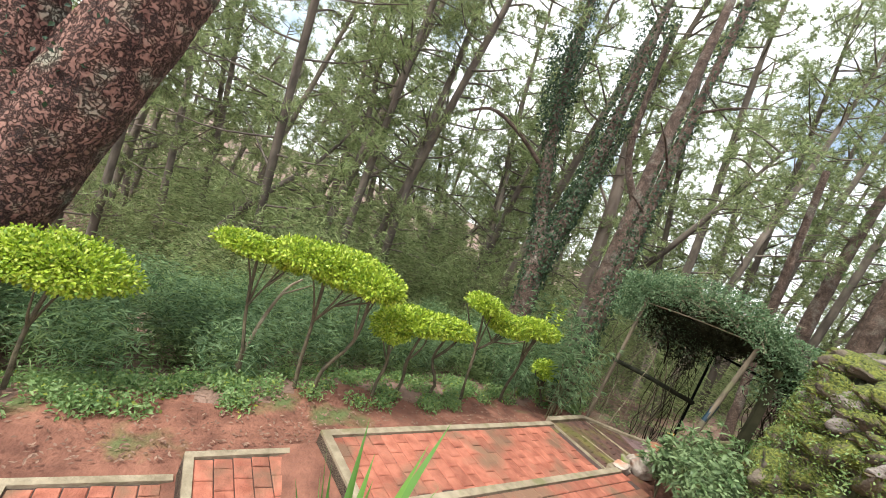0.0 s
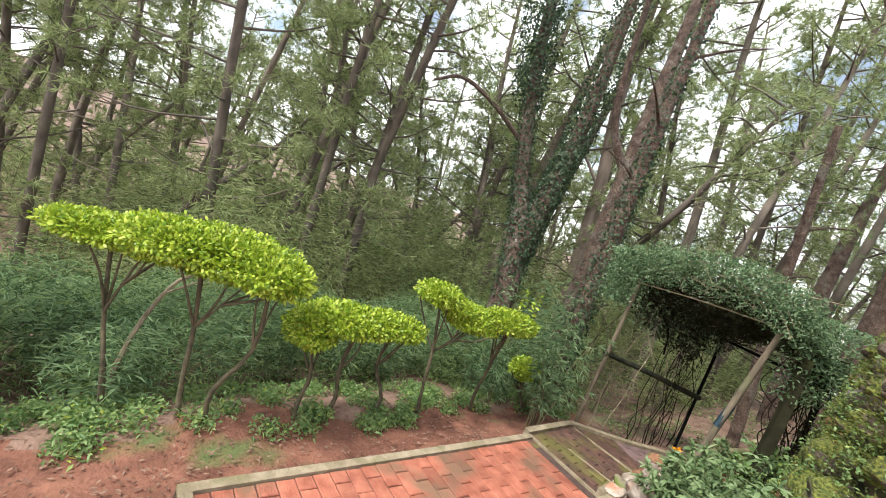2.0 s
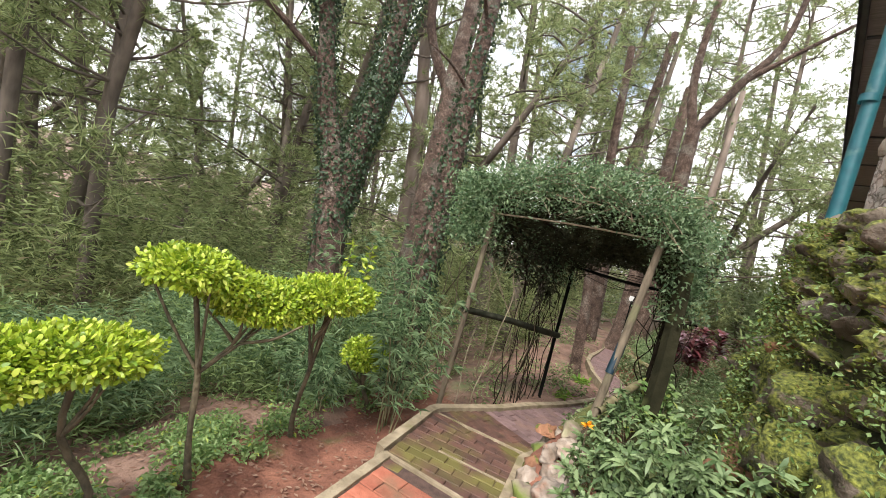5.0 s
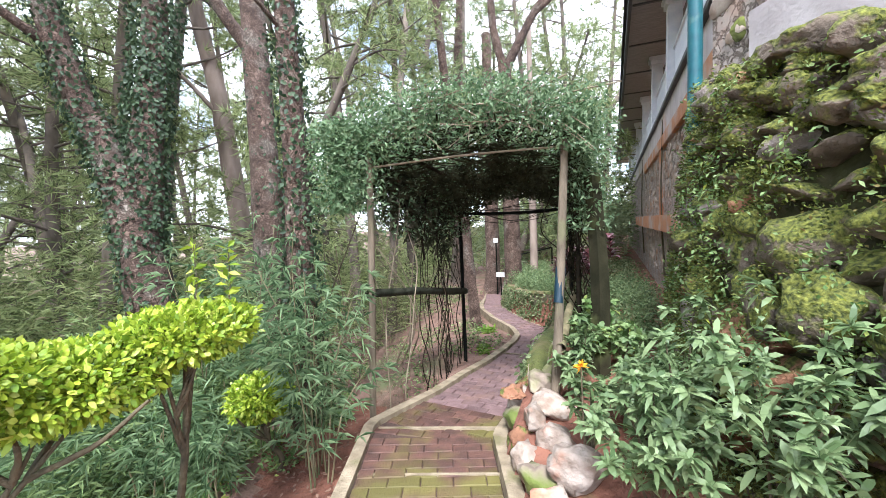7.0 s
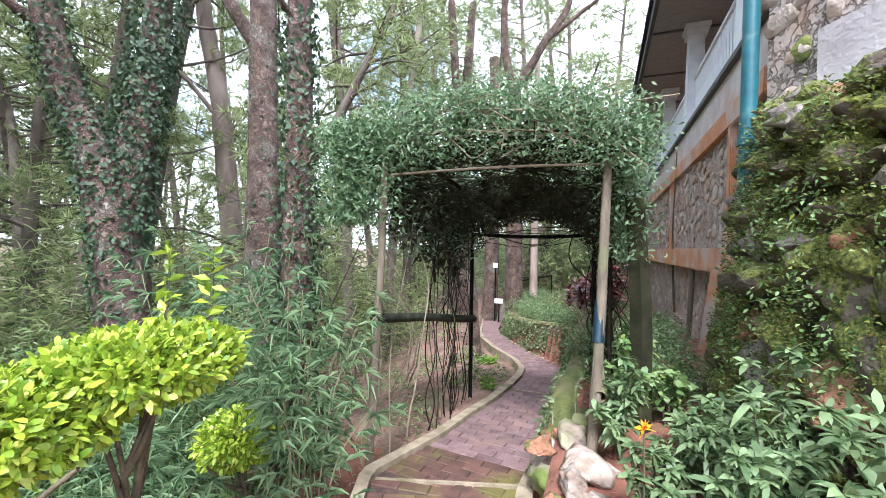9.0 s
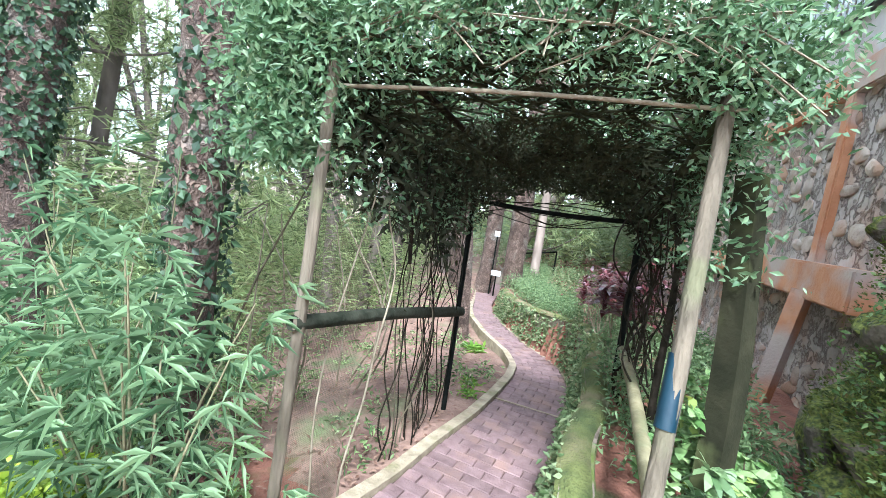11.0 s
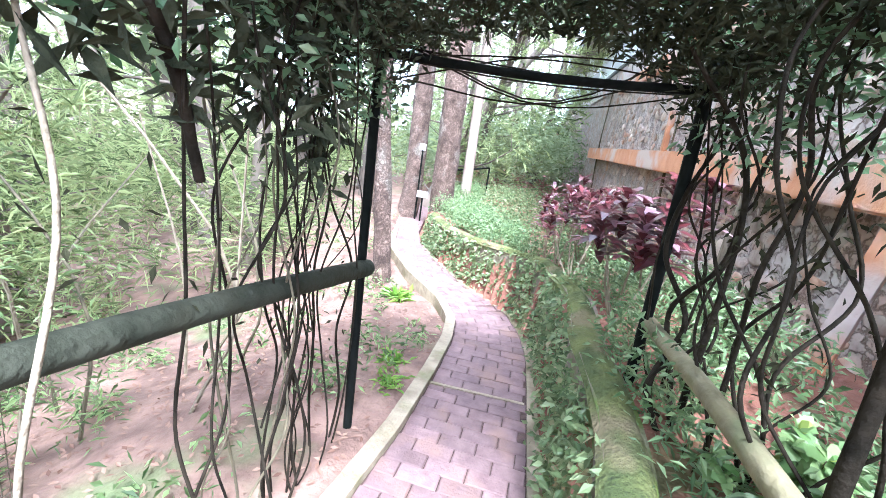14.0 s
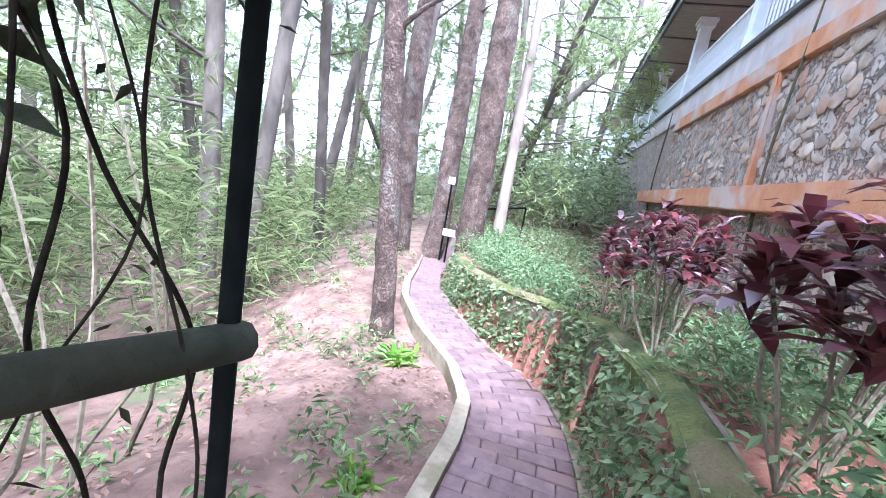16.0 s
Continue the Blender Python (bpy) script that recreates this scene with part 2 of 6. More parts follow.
L_FERN = leaf_material("bright_fern_leaves", (0.10, 0.22, 0.02), (0.26, 0.38, 0.06), 0.4, 0.5)
# the lilac odd tone paints a sheen onto some maroon leaves
L_CORDY = leaf_material("maroon_cordyline_leaves", (0.05, 0.014, 0.017), (0.17, 0.045, 0.05), 0.25, 0.28, odd=(0.42, 0.25, 0.31), odd_share=0.2)
L_FLOWER = leaf_material("orange_flower_petals", (0.75, 0.28, 0.01), (0.85, 0.42, 0.02), 0.3, 0.5)
L_LITTER = leaf_material("dry_leaf_litter", (0.12, 0.055, 0.035), (0.28, 0.17, 0.12), 0.1, 0.8)
L_BLADE = leaf_material("green_blade_leaves", (0.06, 0.17, 0.03), (0.16, 0.30, 0.06), 0.3, 0.35)


# ---- mesh helpers ----
rng = np.random.default_rng(7)


def quick_mesh(name, verts, faces, smooth=False):
    """A mesh from arrays: verts (n, 3), faces (m, 3) or (m, 4)."""
    verts, faces = np.asarray(verts, dtype=np.float32), np.asarray(faces, dtype=np.int32)
    k = faces.shape[1]
    me = bpy.data.meshes.new(name)
    me.vertices.add(len(verts))
    me.vertices.foreach_set("co", verts.ravel())
    me.loops.add(faces.size)
    me.loops.foreach_set("vertex_index", faces.ravel())
    me.polygons.add(len(faces))
    me.polygons.foreach_set("loop_start", np.arange(0, faces.size, k, dtype=np.int32))
    me.polygons.foreach_set("use_smooth", np.full(len(faces), smooth))
    me.update(calc_edges=True)
    return me


def thing(name, loc, label, category, group="", kind=""):
    e = new(name)
    e.location = loc
    e.empty_display_size = 0.1
    return tagged(e, label, category, group, kind)


def part(name, me, mat, parent=None, label="", world=True):
    """One mesh object under a thing; world: its vertices are in world metres."""
    if isinstance(me, bmesh.types.BMesh):
        bm, me = me, bpy.data.meshes.new(name)
        bm.to_mesh(me)
        bm.free()
    ob = new(name, me)
    if not me.materials:
        me.materials.append(mat)
    if parent:
        ob.parent = parent
        if world:
            up, m = parent, Matrix.Identity(4)
            while up:
                m = up.matrix_parent_inverse @ up.matrix_basis @ m if up.parent else up.matrix_basis @ m
                up = up.parent
            ob.matrix_parent_inverse = m.inverted()
    if label:
        ob["label"] = label
    return ob


def join(*meshes):
    """Joins (verts, faces) pairs into one."""
    vs, fs, o = [], [], 0
    for v, f in meshes:
        vs.append(np.asarray(v))
        fs.append(np.asarray(f) + o)
        o += len(v)
    return np.concatenate(vs), np.concatenate(fs)


def smooth_line(pts, n):
    """n points along a rounded line through pts."""
    pts = np.asarray(pts, dtype=float)
    k = len(pts)
    if k == 2:
        return pts[0] + (pts[1] - pts[0]) * np.linspace(0, 1, n)[:, None]
    ext = np.vstack([2 * pts[0] - pts[1], pts, 2 * pts[-1] - pts[-2]])
    out = []
    for u in np.linspace(0, k - 1, n):
        i = min(int(u), k - 2)
        t = u - i
        a, b, c, d = ext[i:i + 4]
        out.append(0.5 * (2 * b + (c - a) * t + (2 * a - 5 * b + 4 * c - d) * t * t + (3 * b - a - 3 * c + d) * t ** 3))
    return np.array(out)


def tube(line, radii, segs=8, rough=0.0, r=rng):
    """A round tapering tube of quads along a line, with uneven rings."""
    line = np.asarray(line, dtype=float)
    n = len(line)
    radii = np.interp(np.linspace(0, 1, n), np.linspace(0, 1, len(radii)), radii)
    tang = np.gradient(line, axis=0)
    tang /= np.linalg.norm(tang, axis=1)[:, None] + 1e-9
    ref = np.array([1.0, 0, 0]) if abs(tang[0][2]) > 0.7 else np.array([0, 0, 1.0])
    u = np.cross(tang, ref)
    u /= np.linalg.norm(u, axis=1)[:, None] + 1e-9
    w = np.cross(tang, u)
    a = np.linspace(0, 2 * np.pi, segs, endpoint=False)
    rr = radii[:, None] * (1 + rough * r.normal(size=(n, segs)))
    v = line[:, None] + rr[..., None] * (np.cos(a)[None, :, None] * u[:, None] + np.sin(a)[None, :, None] * w[:, None])
    i, j = np.meshgrid(np.arange(n - 1), np.arange(segs), indexing="ij")
    p, q = i * segs + j, i * segs + (j + 1) % segs
    f = np.stack([p, q, q + segs, p + segs], -1).reshape(-1, 4)
    return v.reshape(-1, 3), f


def unit(v):
    return v / (np.linalg.norm(v, axis=-1, keepdims=True) + 1e-9)


def leaves(p, d, nrm, length, width, fold=0.12, droop=0.1):
    """Pointed folded leaves: two triangles each, at p along d, facing nrm."""
    p, d = np.asarray(p, dtype=float), unit(np.asarray(d, dtype=float))
    s = unit(np.cross(d, nrm))
    nn = unit(np.cross(s, d))
    length, width = np.broadcast_to(length, len(p))[:, None], np.broadcast_to(width, len(p))[:, None]
    mid = p + d * length * 0.45 + nn * fold * width
    tip = p + d * length - np.array([0, 0, 1.0]) * droop * length
    v = np.stack([p, mid + s * width / 2, tip, mid - s * width / 2], 1).reshape(-1, 3)
    b = np.arange(len(p))[:, None] * 4
    f = np.concatenate([b + np.array([[0, 1, 2]]), b + np.array([[0, 2, 3]])])
    return v, f


def oval_leaves(p, d, nrm, length, width, fold=0.1, droop=0.1):
    """Rounded leaves of four triangles each, with a folded midrib."""
    p, d = np.asarray(p, dtype=float), unit(np.asarray(d, dtype=float))
    s = unit(np.cross(d, nrm))
    nn = unit(np.cross(s, d))
    length, width = np.broadcast_to(length, len(p))[:, None], np.broadcast_to(width, len(p))[:, None]
    down = np.array([0, 0, 1.0]) * droop * length
    rows = [p]
    for q, w in ((0.33, 0.46), (0.72, 0.40)):
        c = p + d * length * q - down * q * q
        rows.append((c + s * width * w + nn * fold * width, c - s * width * w + nn * fold * width))
    tip = p + d * length - down
    v = np.stack([p, rows[1][0], rows[2][0], tip, rows[2][1], rows[1][1]], 1).reshape(-1, 3)
    b = np.arange(len(p))[:, None] * 6
    f = np.concatenate([b + np.array([t]) for t in ((0, 1, 5), (1, 2, 4), (1, 4, 5), (2, 3, 4))])
    return v, f


def rand_dirs(n, r=rng, flat=1.0):
    v = r.normal(size=(n, 3)) * np.array([1, 1, flat])
    return unit(v)


def needles(centres, per, length, width, r=rng, axis=None, spread=1.0):
    """Tufts of needles: thin triangles out of each centre."""
    n = len(centres)
    d = rand_dirs(n * per, r)
    if axis is not None:
        d = unit(d * spread + np.repeat(axis, per, 0))
    p = np.repeat(np.asarray(centres), per, 0)
    L = length * r.uniform(0.6, 1.2, (n * per, 1))
    s = unit(np.cross(d, rand_dirs(n * per, r))) * width / 2
    tip = p + d * L
    tip[:, 2] -= 0.12 * L[:, 0]
    v = np.stack([p - s, p + s, tip], 1).reshape(-1, 3)
    return v, np.arange(len(v)).reshape(-1, 3)


def box(bm, x0, y0, z0, x1, y1, z1, bevel=0.0):
    """Adds a box with its edges bevelled to bm."""
    geo = bmesh.ops.create_cube(bm, size=1.0, matrix=Matrix.LocRotScale(((x0 + x1) / 2, (y0 + y1) / 2, (z0 + z1) / 2), None, (x1 - x0, y1 - y0, z1 - z0)))
    if bevel:
        edges = list({e for v in geo["verts"] for e in v.link_edges})
        bmesh.ops.bevel(bm, geom=edges, offset=bevel, segments=2, affect="EDGES")
    return bm


# these two put the pergola's interior shade into the colour
M_TANGLE = material("shade_dark_tangle", (0.020, 0.024, 0.013), (0.068, 0.070, 0.040), 14, 0.95, 0.6, 50)
M_SCREEN = material("shade_olive_leaves", (0.018, 0.018, 0.009), (0.05, 0.048, 0.025), 14, 0.95, 0.5, 50)
M_CREVICE_SHADE = material("crevice_shade_earth", (0.014, 0.014, 0.006), (0.05, 0.05, 0.016), 7, 0.95, 1.0, 24, spots=(0.10, 0.07, 0.045), spot_scale=3, spot_edge=0.58)
M_RAIL_DARK = material("backlit_mossy_timber", (0.016, 0.018, 0.011), (0.052, 0.053, 0.037), 9, 0.95, 0.6, 30, spots=(0.04, 0.038, 0.024), spot_scale=4, spot_edge=0.6)
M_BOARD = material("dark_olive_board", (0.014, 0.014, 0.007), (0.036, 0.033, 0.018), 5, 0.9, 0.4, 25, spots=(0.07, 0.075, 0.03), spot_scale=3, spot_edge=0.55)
L_CREEP = leaf_material("light_creeper_leaves", (0.08, 0.13, 0.045), (0.30, 0.36, 0.18), 0.4, 0.5, odd=(0.40, 0.32, 0.2), odd_share=0.1)
L_MOSS = leaf_material("moss_tufts", (0.035, 0.055, 0.010), (0.18, 0.22, 0.04), 0.3, 0.7, odd=(0.20, 0.12, 0.05), odd_share=0.12)
# distance haze mixed into the leaf colour
L_HAZE = leaf_material("haze_paled_leaves", (0.18, 0.24, 0.11), (0.40, 0.46, 0.28), 0.5, 0.6)


def mossy_stone_material(name, rock1, rock2, moss1, moss2, edge):
    """Bare rock below, a carpet of moss on upper faces and in patches."""
    m = material(name, rock1, rock2, 9, 0.92, 1.0, 26, piece=0.22)
    n, l = m.node_tree.nodes, m.node_tree.links
    b = n["Principled BSDF"]
    g = n.new("ShaderNodeNewGeometry")
    sep = n.new("ShaderNodeSeparateXYZ")
    l.new(g.outputs["Normal"], sep.inputs["Vector"])
    patch, fine = n.new("ShaderNodeTexNoise"), n.new("ShaderNodeTexNoise")
    patch.inputs["Scale"].default_value, patch.inputs["Detail"].default_value = 8, 11
    fine.inputs["Scale"].default_value, fine.inputs["Detail"].default_value = 55, 6
    l.new(g.outputs["Position"], patch.inputs["Vector"])
    l.new(g.outputs["Position"], fine.inputs["Vector"])
    up = n.new("ShaderNodeMath")
    up.operation = "MULTIPLY_ADD"
    up.inputs[1].default_value = 0.14
    l.new(sep.outputs["Z"], up.inputs[0])
    l.new(patch.outputs["Fac"], up.inputs[2])
    ramp, tone = n.new("ShaderNodeValToRGB"), n.new("ShaderNodeValToRGB")
    ramp.color_ramp.elements[0].position, ramp.color_ramp.elements[1].position = edge - 0.03, edge + 0.05
    l.new(up.outputs["Value"], ramp.inputs["Fac"])
    tone.color_ramp.elements[0].position, tone.color_ramp.elements[1].position = 0.35, 0.68
    tone.color_ramp.elements[0].color, tone.color_ramp.elements[1].color = (*moss1, 1), (*moss2, 1)
    l.new(fine.outputs["Fac"], tone.inputs["Fac"])
    mx = n.new("ShaderNodeMix")
    mx.data_type = "RGBA"
    l.new(ramp.outputs["Color"], mx.inputs["Factor"])
    l.new(b.inputs["Base Color"].links[0].from_socket, mx.inputs["A"])
    l.new(tone.outputs["Color"], mx.inputs["B"])
    l.new(mx.outputs["Result"], b.inputs["Base Color"])
    bp = n.new("ShaderNodeBump")
    bp.inputs["Strength"].default_value, bp.inputs["Distance"].default_value = 0.9, 0.012
    l.new(fine.outputs["Fac"], bp.inputs["Height"])
    l.new(b.inputs["Normal"].links[0].from_socket, bp.inputs["Normal"])
    l.new(bp.outputs["Normal"], b.inputs["Normal"])
    return m


M_BOULDER = mossy_stone_material("moss_grown_boulder", (0.06, 0.045, 0.032), (0.20, 0.155, 0.12), (0.030, 0.041, 0.008), (0.22, 0.23, 0.042), 0.48)
M_BARESTONE = mossy_stone_material("bare_grey_stone", (0.15, 0.12, 0.105), (0.31, 0.265, 0.24), (0.04, 0.05, 0.010), (0.15, 0.165, 0.03), 0.60)
M_REDSTONE = mossy_stone_material("rusty_brown_stone", (0.16, 0.07, 0.035), (0.34, 0.17, 0.10), (0.05, 0.06, 0.012), (0.18, 0.19, 0.04), 0.60)


def rugged_rock(name, seed, subdiv=3, cuts=11, rough=0.2):
    """A broken stone: a ball cut flat by random planes, then worn and pitted."""
    r = np.random.default_rng(900 + seed)
    bm = bmesh.new()
    bmesh.ops.create_icosphere(bm, subdivisions=subdiv, radius=0.56)
    planes = [(Vector(d), r.uniform(0.26, 0.44)) for d in rand_dirs(cuts, r)]
    o = Vector((seed * 5.3, seed * 2.7, seed * 4.1))
    for v in bm.verts:
        for d, h in planes:
            over = v.co.dot(d) - h
            if over > 0:
                v.co -= d * over
        v.co *= 1 + rough * (noise.noise(v.co * 4 + o) + 0.6 * noise.noise(v.co * 10 + o) + 0.4 * noise.noise(v.co * 22 + o))
    for f in bm.faces:
        f.smooth = True
    me = bpy.data.meshes.new(name)
    bm.to_mesh(me)
    bm.free()
    return me

for m in (M_RAIL_DARK, M_POST_DARK, M_VINE, M_TANGLE, M_SCREEN, M_BOARD):
    m.node_tree.nodes["Principled BSDF"].inputs["Specular IOR Level"].default_value = 0.12


# ---- the lie of the land ----
PY = np.array([-30, -6, -3.73, -2.85, -1.91, 1.40, 2.45, 3.3, 3.9, 4.5, 5.2, 5.8, 6.25, 6.7, 7.3, 8.1, 9.0, 10.2, 12, 16, 60])
PL = np.array([6.0, 0.9, 0.41, 0.24, 0.0, -1.03, -1.44, -1.25, -1.18, -1.09, -1.04, -1.02, -1.06, -1.26, -1.74, -2.2, -2.5, -2.8, -3.3, -3.8, -6])
PR = np.array([7.0, 1.9, 1.4, 1.2, 0.72, -0.05, -0.47, -0.45, -0.42, -0.41, -0.40, -0.40, -0.46, -0.60, -1.16, -1.68, -2.06, -2.4, -2.7, -3.2, -5.4])
PZ = np.array([-1.0, -0.7, -0.41, -0.3, -0.05, -0.06, -0.10, -0.15, -0.18, -0.22, -0.27, -0.31, -0.33, -0.34, -0.33, -0.34, -0.42, -0.52, -0.66, -0.9, -1.5])
SZ_Y = [-30, -6, -3.5, -2, 1.5, 3, 4.4, 6, 7, 9, 14, 40]
SZ = [-0.9, -0.7, -0.48, -0.3, -0.28, -0.28, -0.22, -0.4, -0.5, -0.45, -0.5, -0.5]
RZ_Y = [1.6, 2.4, 3.3, 4.5, 5.6, 6.6, 7.6, 9, 11, 40]
RZ = [0.08, 0.22, 0.32, 0.40, 0.36, 0.26, 0.12, 0.0, -0.15, -0.2]


def left_edge(y):
    return np.interp(y, PY, PL)


def right_edge(y):
    return np.interp(y, PY, PR)


def path_z(y):
    return np.interp(y, PY, PZ)


def ground_z(x, y):
    """Height of the bare ground."""
    x, y = np.asarray(x, dtype=float), np.asarray(y, dtype=float)
    dl = left_edge(y) - 0.07 - x
    dr = x - right_edge(y) - 0.12
    zl = np.interp(y, SZ_Y, SZ)
    far = np.maximum(dl - 0.9, 0)
    left = zl + np.clip(0.7 - dl, 0, 0.7) * 0.06 - 4.6 * (1 - np.exp(-far / 13.0)) + 0.06 * np.sin(x * 2.1 + y) * np.clip(dl, 0, 1)
    under = path_z(y) - 0.10
    right = np.interp(y, RZ_Y, RZ) + 0.0 * x
    right = np.where(y < 1.6, -0.3, right)
    far_r = np.clip((y - 30) / 60, 0, 1) * 2.0
    z = np.where(dl > 0, left, np.where(dr > 0, right + far_r, under))
    return z


gx = np.unique(np.concatenate([np.linspace(-900, -60, 12), np.linspace(-60, -8, 40), np.arange(-8, 3.0, 0.09), np.linspace(3, 40, 20), np.linspace(40, 900, 10)]))
gy = np.unique(np.concatenate([np.linspace(-900, -60, 10), np.linspace(-60, -8, 30), np.arange(-8, 14.0, 0.11), np.linspace(14, 60, 30), np.linspace(60, 900, 12)]))
GX, GY = np.meshgrid(gx, gy, indexing="ij")
GZ = ground_z(GX, GY)
near = (GX > -8) & (GX < 3) & (GY > -8) & (GY < 14)
bumps = np.array([noise.noise(Vector((x * 3, y * 3, 0))) + 0.5 * noise.noise(Vector((x * 9, y * 9, 3))) if k else 0.0 for x, y, k in zip(GX.ravel(), GY.ravel(), near.ravel())]).reshape(GX.shape)
inside = (GX > left_edge(GY) - 0.1) & (GX < right_edge(GY) + 0.12)
GZ = GZ + np.where(inside, 0, 0.035 * bumps)
nx, ny = len(gx), len(gy)
ii, jj = np.meshgrid(np.arange(nx - 1), np.arange(ny - 1), indexing="ij")
gf = np.stack([ii * ny + jj, (ii + 1) * ny + jj, (ii + 1) * ny + jj + 1, ii * ny + jj + 1], -1).reshape(-1, 4)
ground = new("ground", quick_mesh("ground", np.stack([GX, GY, GZ], -1).reshape(-1, 3), gf, True))
ground.data.materials.append(M_SOIL)
ground.data.materials.append(M_GROUND)
fx, fy = gx[ii.ravel()], gy[jj.ravel()]
ground.data.polygons.foreach_set("material_index", ((fx < np.interp(fy, PY, PL) - 1.1 - 0.25 * np.sin(fy * 3)) | ((fy > 3.1 + 0.2 * np.sin(fx * 5)) & (fx < np.interp(fy, PY, PL)))).astype(np.int32))
tagged(ground, "red soil and leaf litter sloping down into pine woods", "ground", kind="structure")


# ---- paved path, landing and steps ----
def strip(name, ys, xa, xb, z_top, z_low, mat, parent, label=""):
    """A long slab between two edges that follow the path."""
    v, f = [], []
    for k, y in enumerate(ys):
        for x, z in ((xa[k], z_top[k]), (xb[k], z_top[k]), (xb[k], z_low[k]), (xa[k], z_low[k])):
            v.append((x, y, z))
        if k:
            a, b = 4 * (k - 1), 4 * k
            f += [(a, a + 1, b + 1, b), (a + 1, a + 2, b + 2, b + 1), (a + 2, a + 3, b + 3, b + 2), (a + 3, a, b, b + 3)]
    f += [(0, 3, 2, 1), (4 * len(ys) - 4, 4 * len(ys) - 3, 4 * len(ys) - 2, 4 * len(ys) - 1)]
    return part(name, quick_mesh(name, v, f), mat, parent, label)


path = thing("garden_path", (-0.7, 3.0, -0.15), "winding brick-paved garden path with a concrete kerb", "path", kind="structure")
ys = np.concatenate([np.arange(1.42, 9, 0.12), np.arange(9, 16, 0.4)])
strip("mortar_bed", ys, left_edge(ys), right_edge(ys), path_z(ys) - 0.012, path_z(ys) - 0.3, M_MORTAR, path)
strip("kerb", ys, left_edge(ys) - 0.09, left_edge(ys) + 0.0, path_z(ys) + 0.035, path_z(ys) - 0.35, M_KERB, path, "pale concrete kerb stained with moss")
ys_r = np.arange(3.2, 9, 0.12)
strip("edge_channel", ys_r, right_edge(ys_r), right_edge(ys_r) + 0.07, path_z(ys_r) + 0.0, path_z(ys_r) - 0.3, M_KERB, path, "narrow grey concrete edging")
ys_b = np.arange(1.62, 3.0, 0.1)
strip("bed_kerb", ys_b, right_edge(ys_b) + 0.0, right_edge(ys_b) + 0.1, path_z(ys_b) + 0.10, path_z(ys_b) - 0.3, M_KERB, path, "pale concrete kerb beside the planting bed")


def brick_mesh(name, lx, ly, h=0.05, c=0.006):
    """A brick with its upper edges chamfered, top at z 0."""
    a, b = lx / 2, ly / 2
    v = [(-a, -b, -h), (a, -b, -h), (a, b, -h), (-a, b, -h), (-a, -b, -c), (a, -b, -c), (a, b, -c), (-a, b, -c),
         (-a + c, -b + c, 0), (a - c, -b + c, 0), (a - c, b - c, 0), (-a + c, b - c, 0)]
    f = [(0, 1, 5, 4), (1, 2, 6, 5), (2, 3, 7, 6), (3, 0, 4, 7), (4, 5, 9, 8), (5, 6, 10, 9), (6, 7, 11, 10), (7, 4, 8, 11), (8, 9, 10, 11)]
    return quick_mesh(name, v, f)


# landing: level platform of red bricks, its corner points in order
LA, LB, LC, LD = (np.array(p) for p in ((0.0, -1.91), (-1.03, 1.40), (-0.05, 1.64), (0.78, -1.70)))
landing = thing("landing", (0.0, 0.0, -0.3), "level landing of worn red bricks edged with concrete", "landing", kind="structure")


def prism(name, corners, z0, z1, mat, parent, label=""):
    n = len(corners)
    v = [(*c, z1) for c in corners] + [(*c, z0) for c in corners]
    bm = bmesh.new()
    vs = [bm.verts.new(p) for p in v]
    bm.faces.new(vs[:n])
    bm.faces.new(list(reversed(vs[n:])))
    for i in range(n):
        j = (i + 1) % n
        bm.faces.new((vs[i], vs[n + i], vs[n + j], vs[j]))
    bmesh.ops.recalc_face_normals(bm, faces=bm.faces)
    return part(name, bm, mat, parent, label)


def kerb_between(a, b, w, z0, z1, parent, name="kerb"):
    a, b = np.array(a), np.array(b)
    d = unit(b - a)
    s = np.array([-d[1], d[0]]) * w
    return prism(name, [a, b, b + s, a + s], z0, z1, M_KERB, parent, "worn pale concrete edging")


prism("mortar_bed", [LA, LB, LC, LD], -0.7, -0.062, M_MORTAR, landing)
kerb_between(LB, LA, 0.075, -0.7, -0.035, landing)
kerb_between(LA + (0.0, 0.0), LD, 0.075, -0.7, -0.036, landing)
kerb_between(LB + (0.0, 0.01), LC + (0, 0.01), 0.03, -0.3, -0.043, landing, "joint_line")

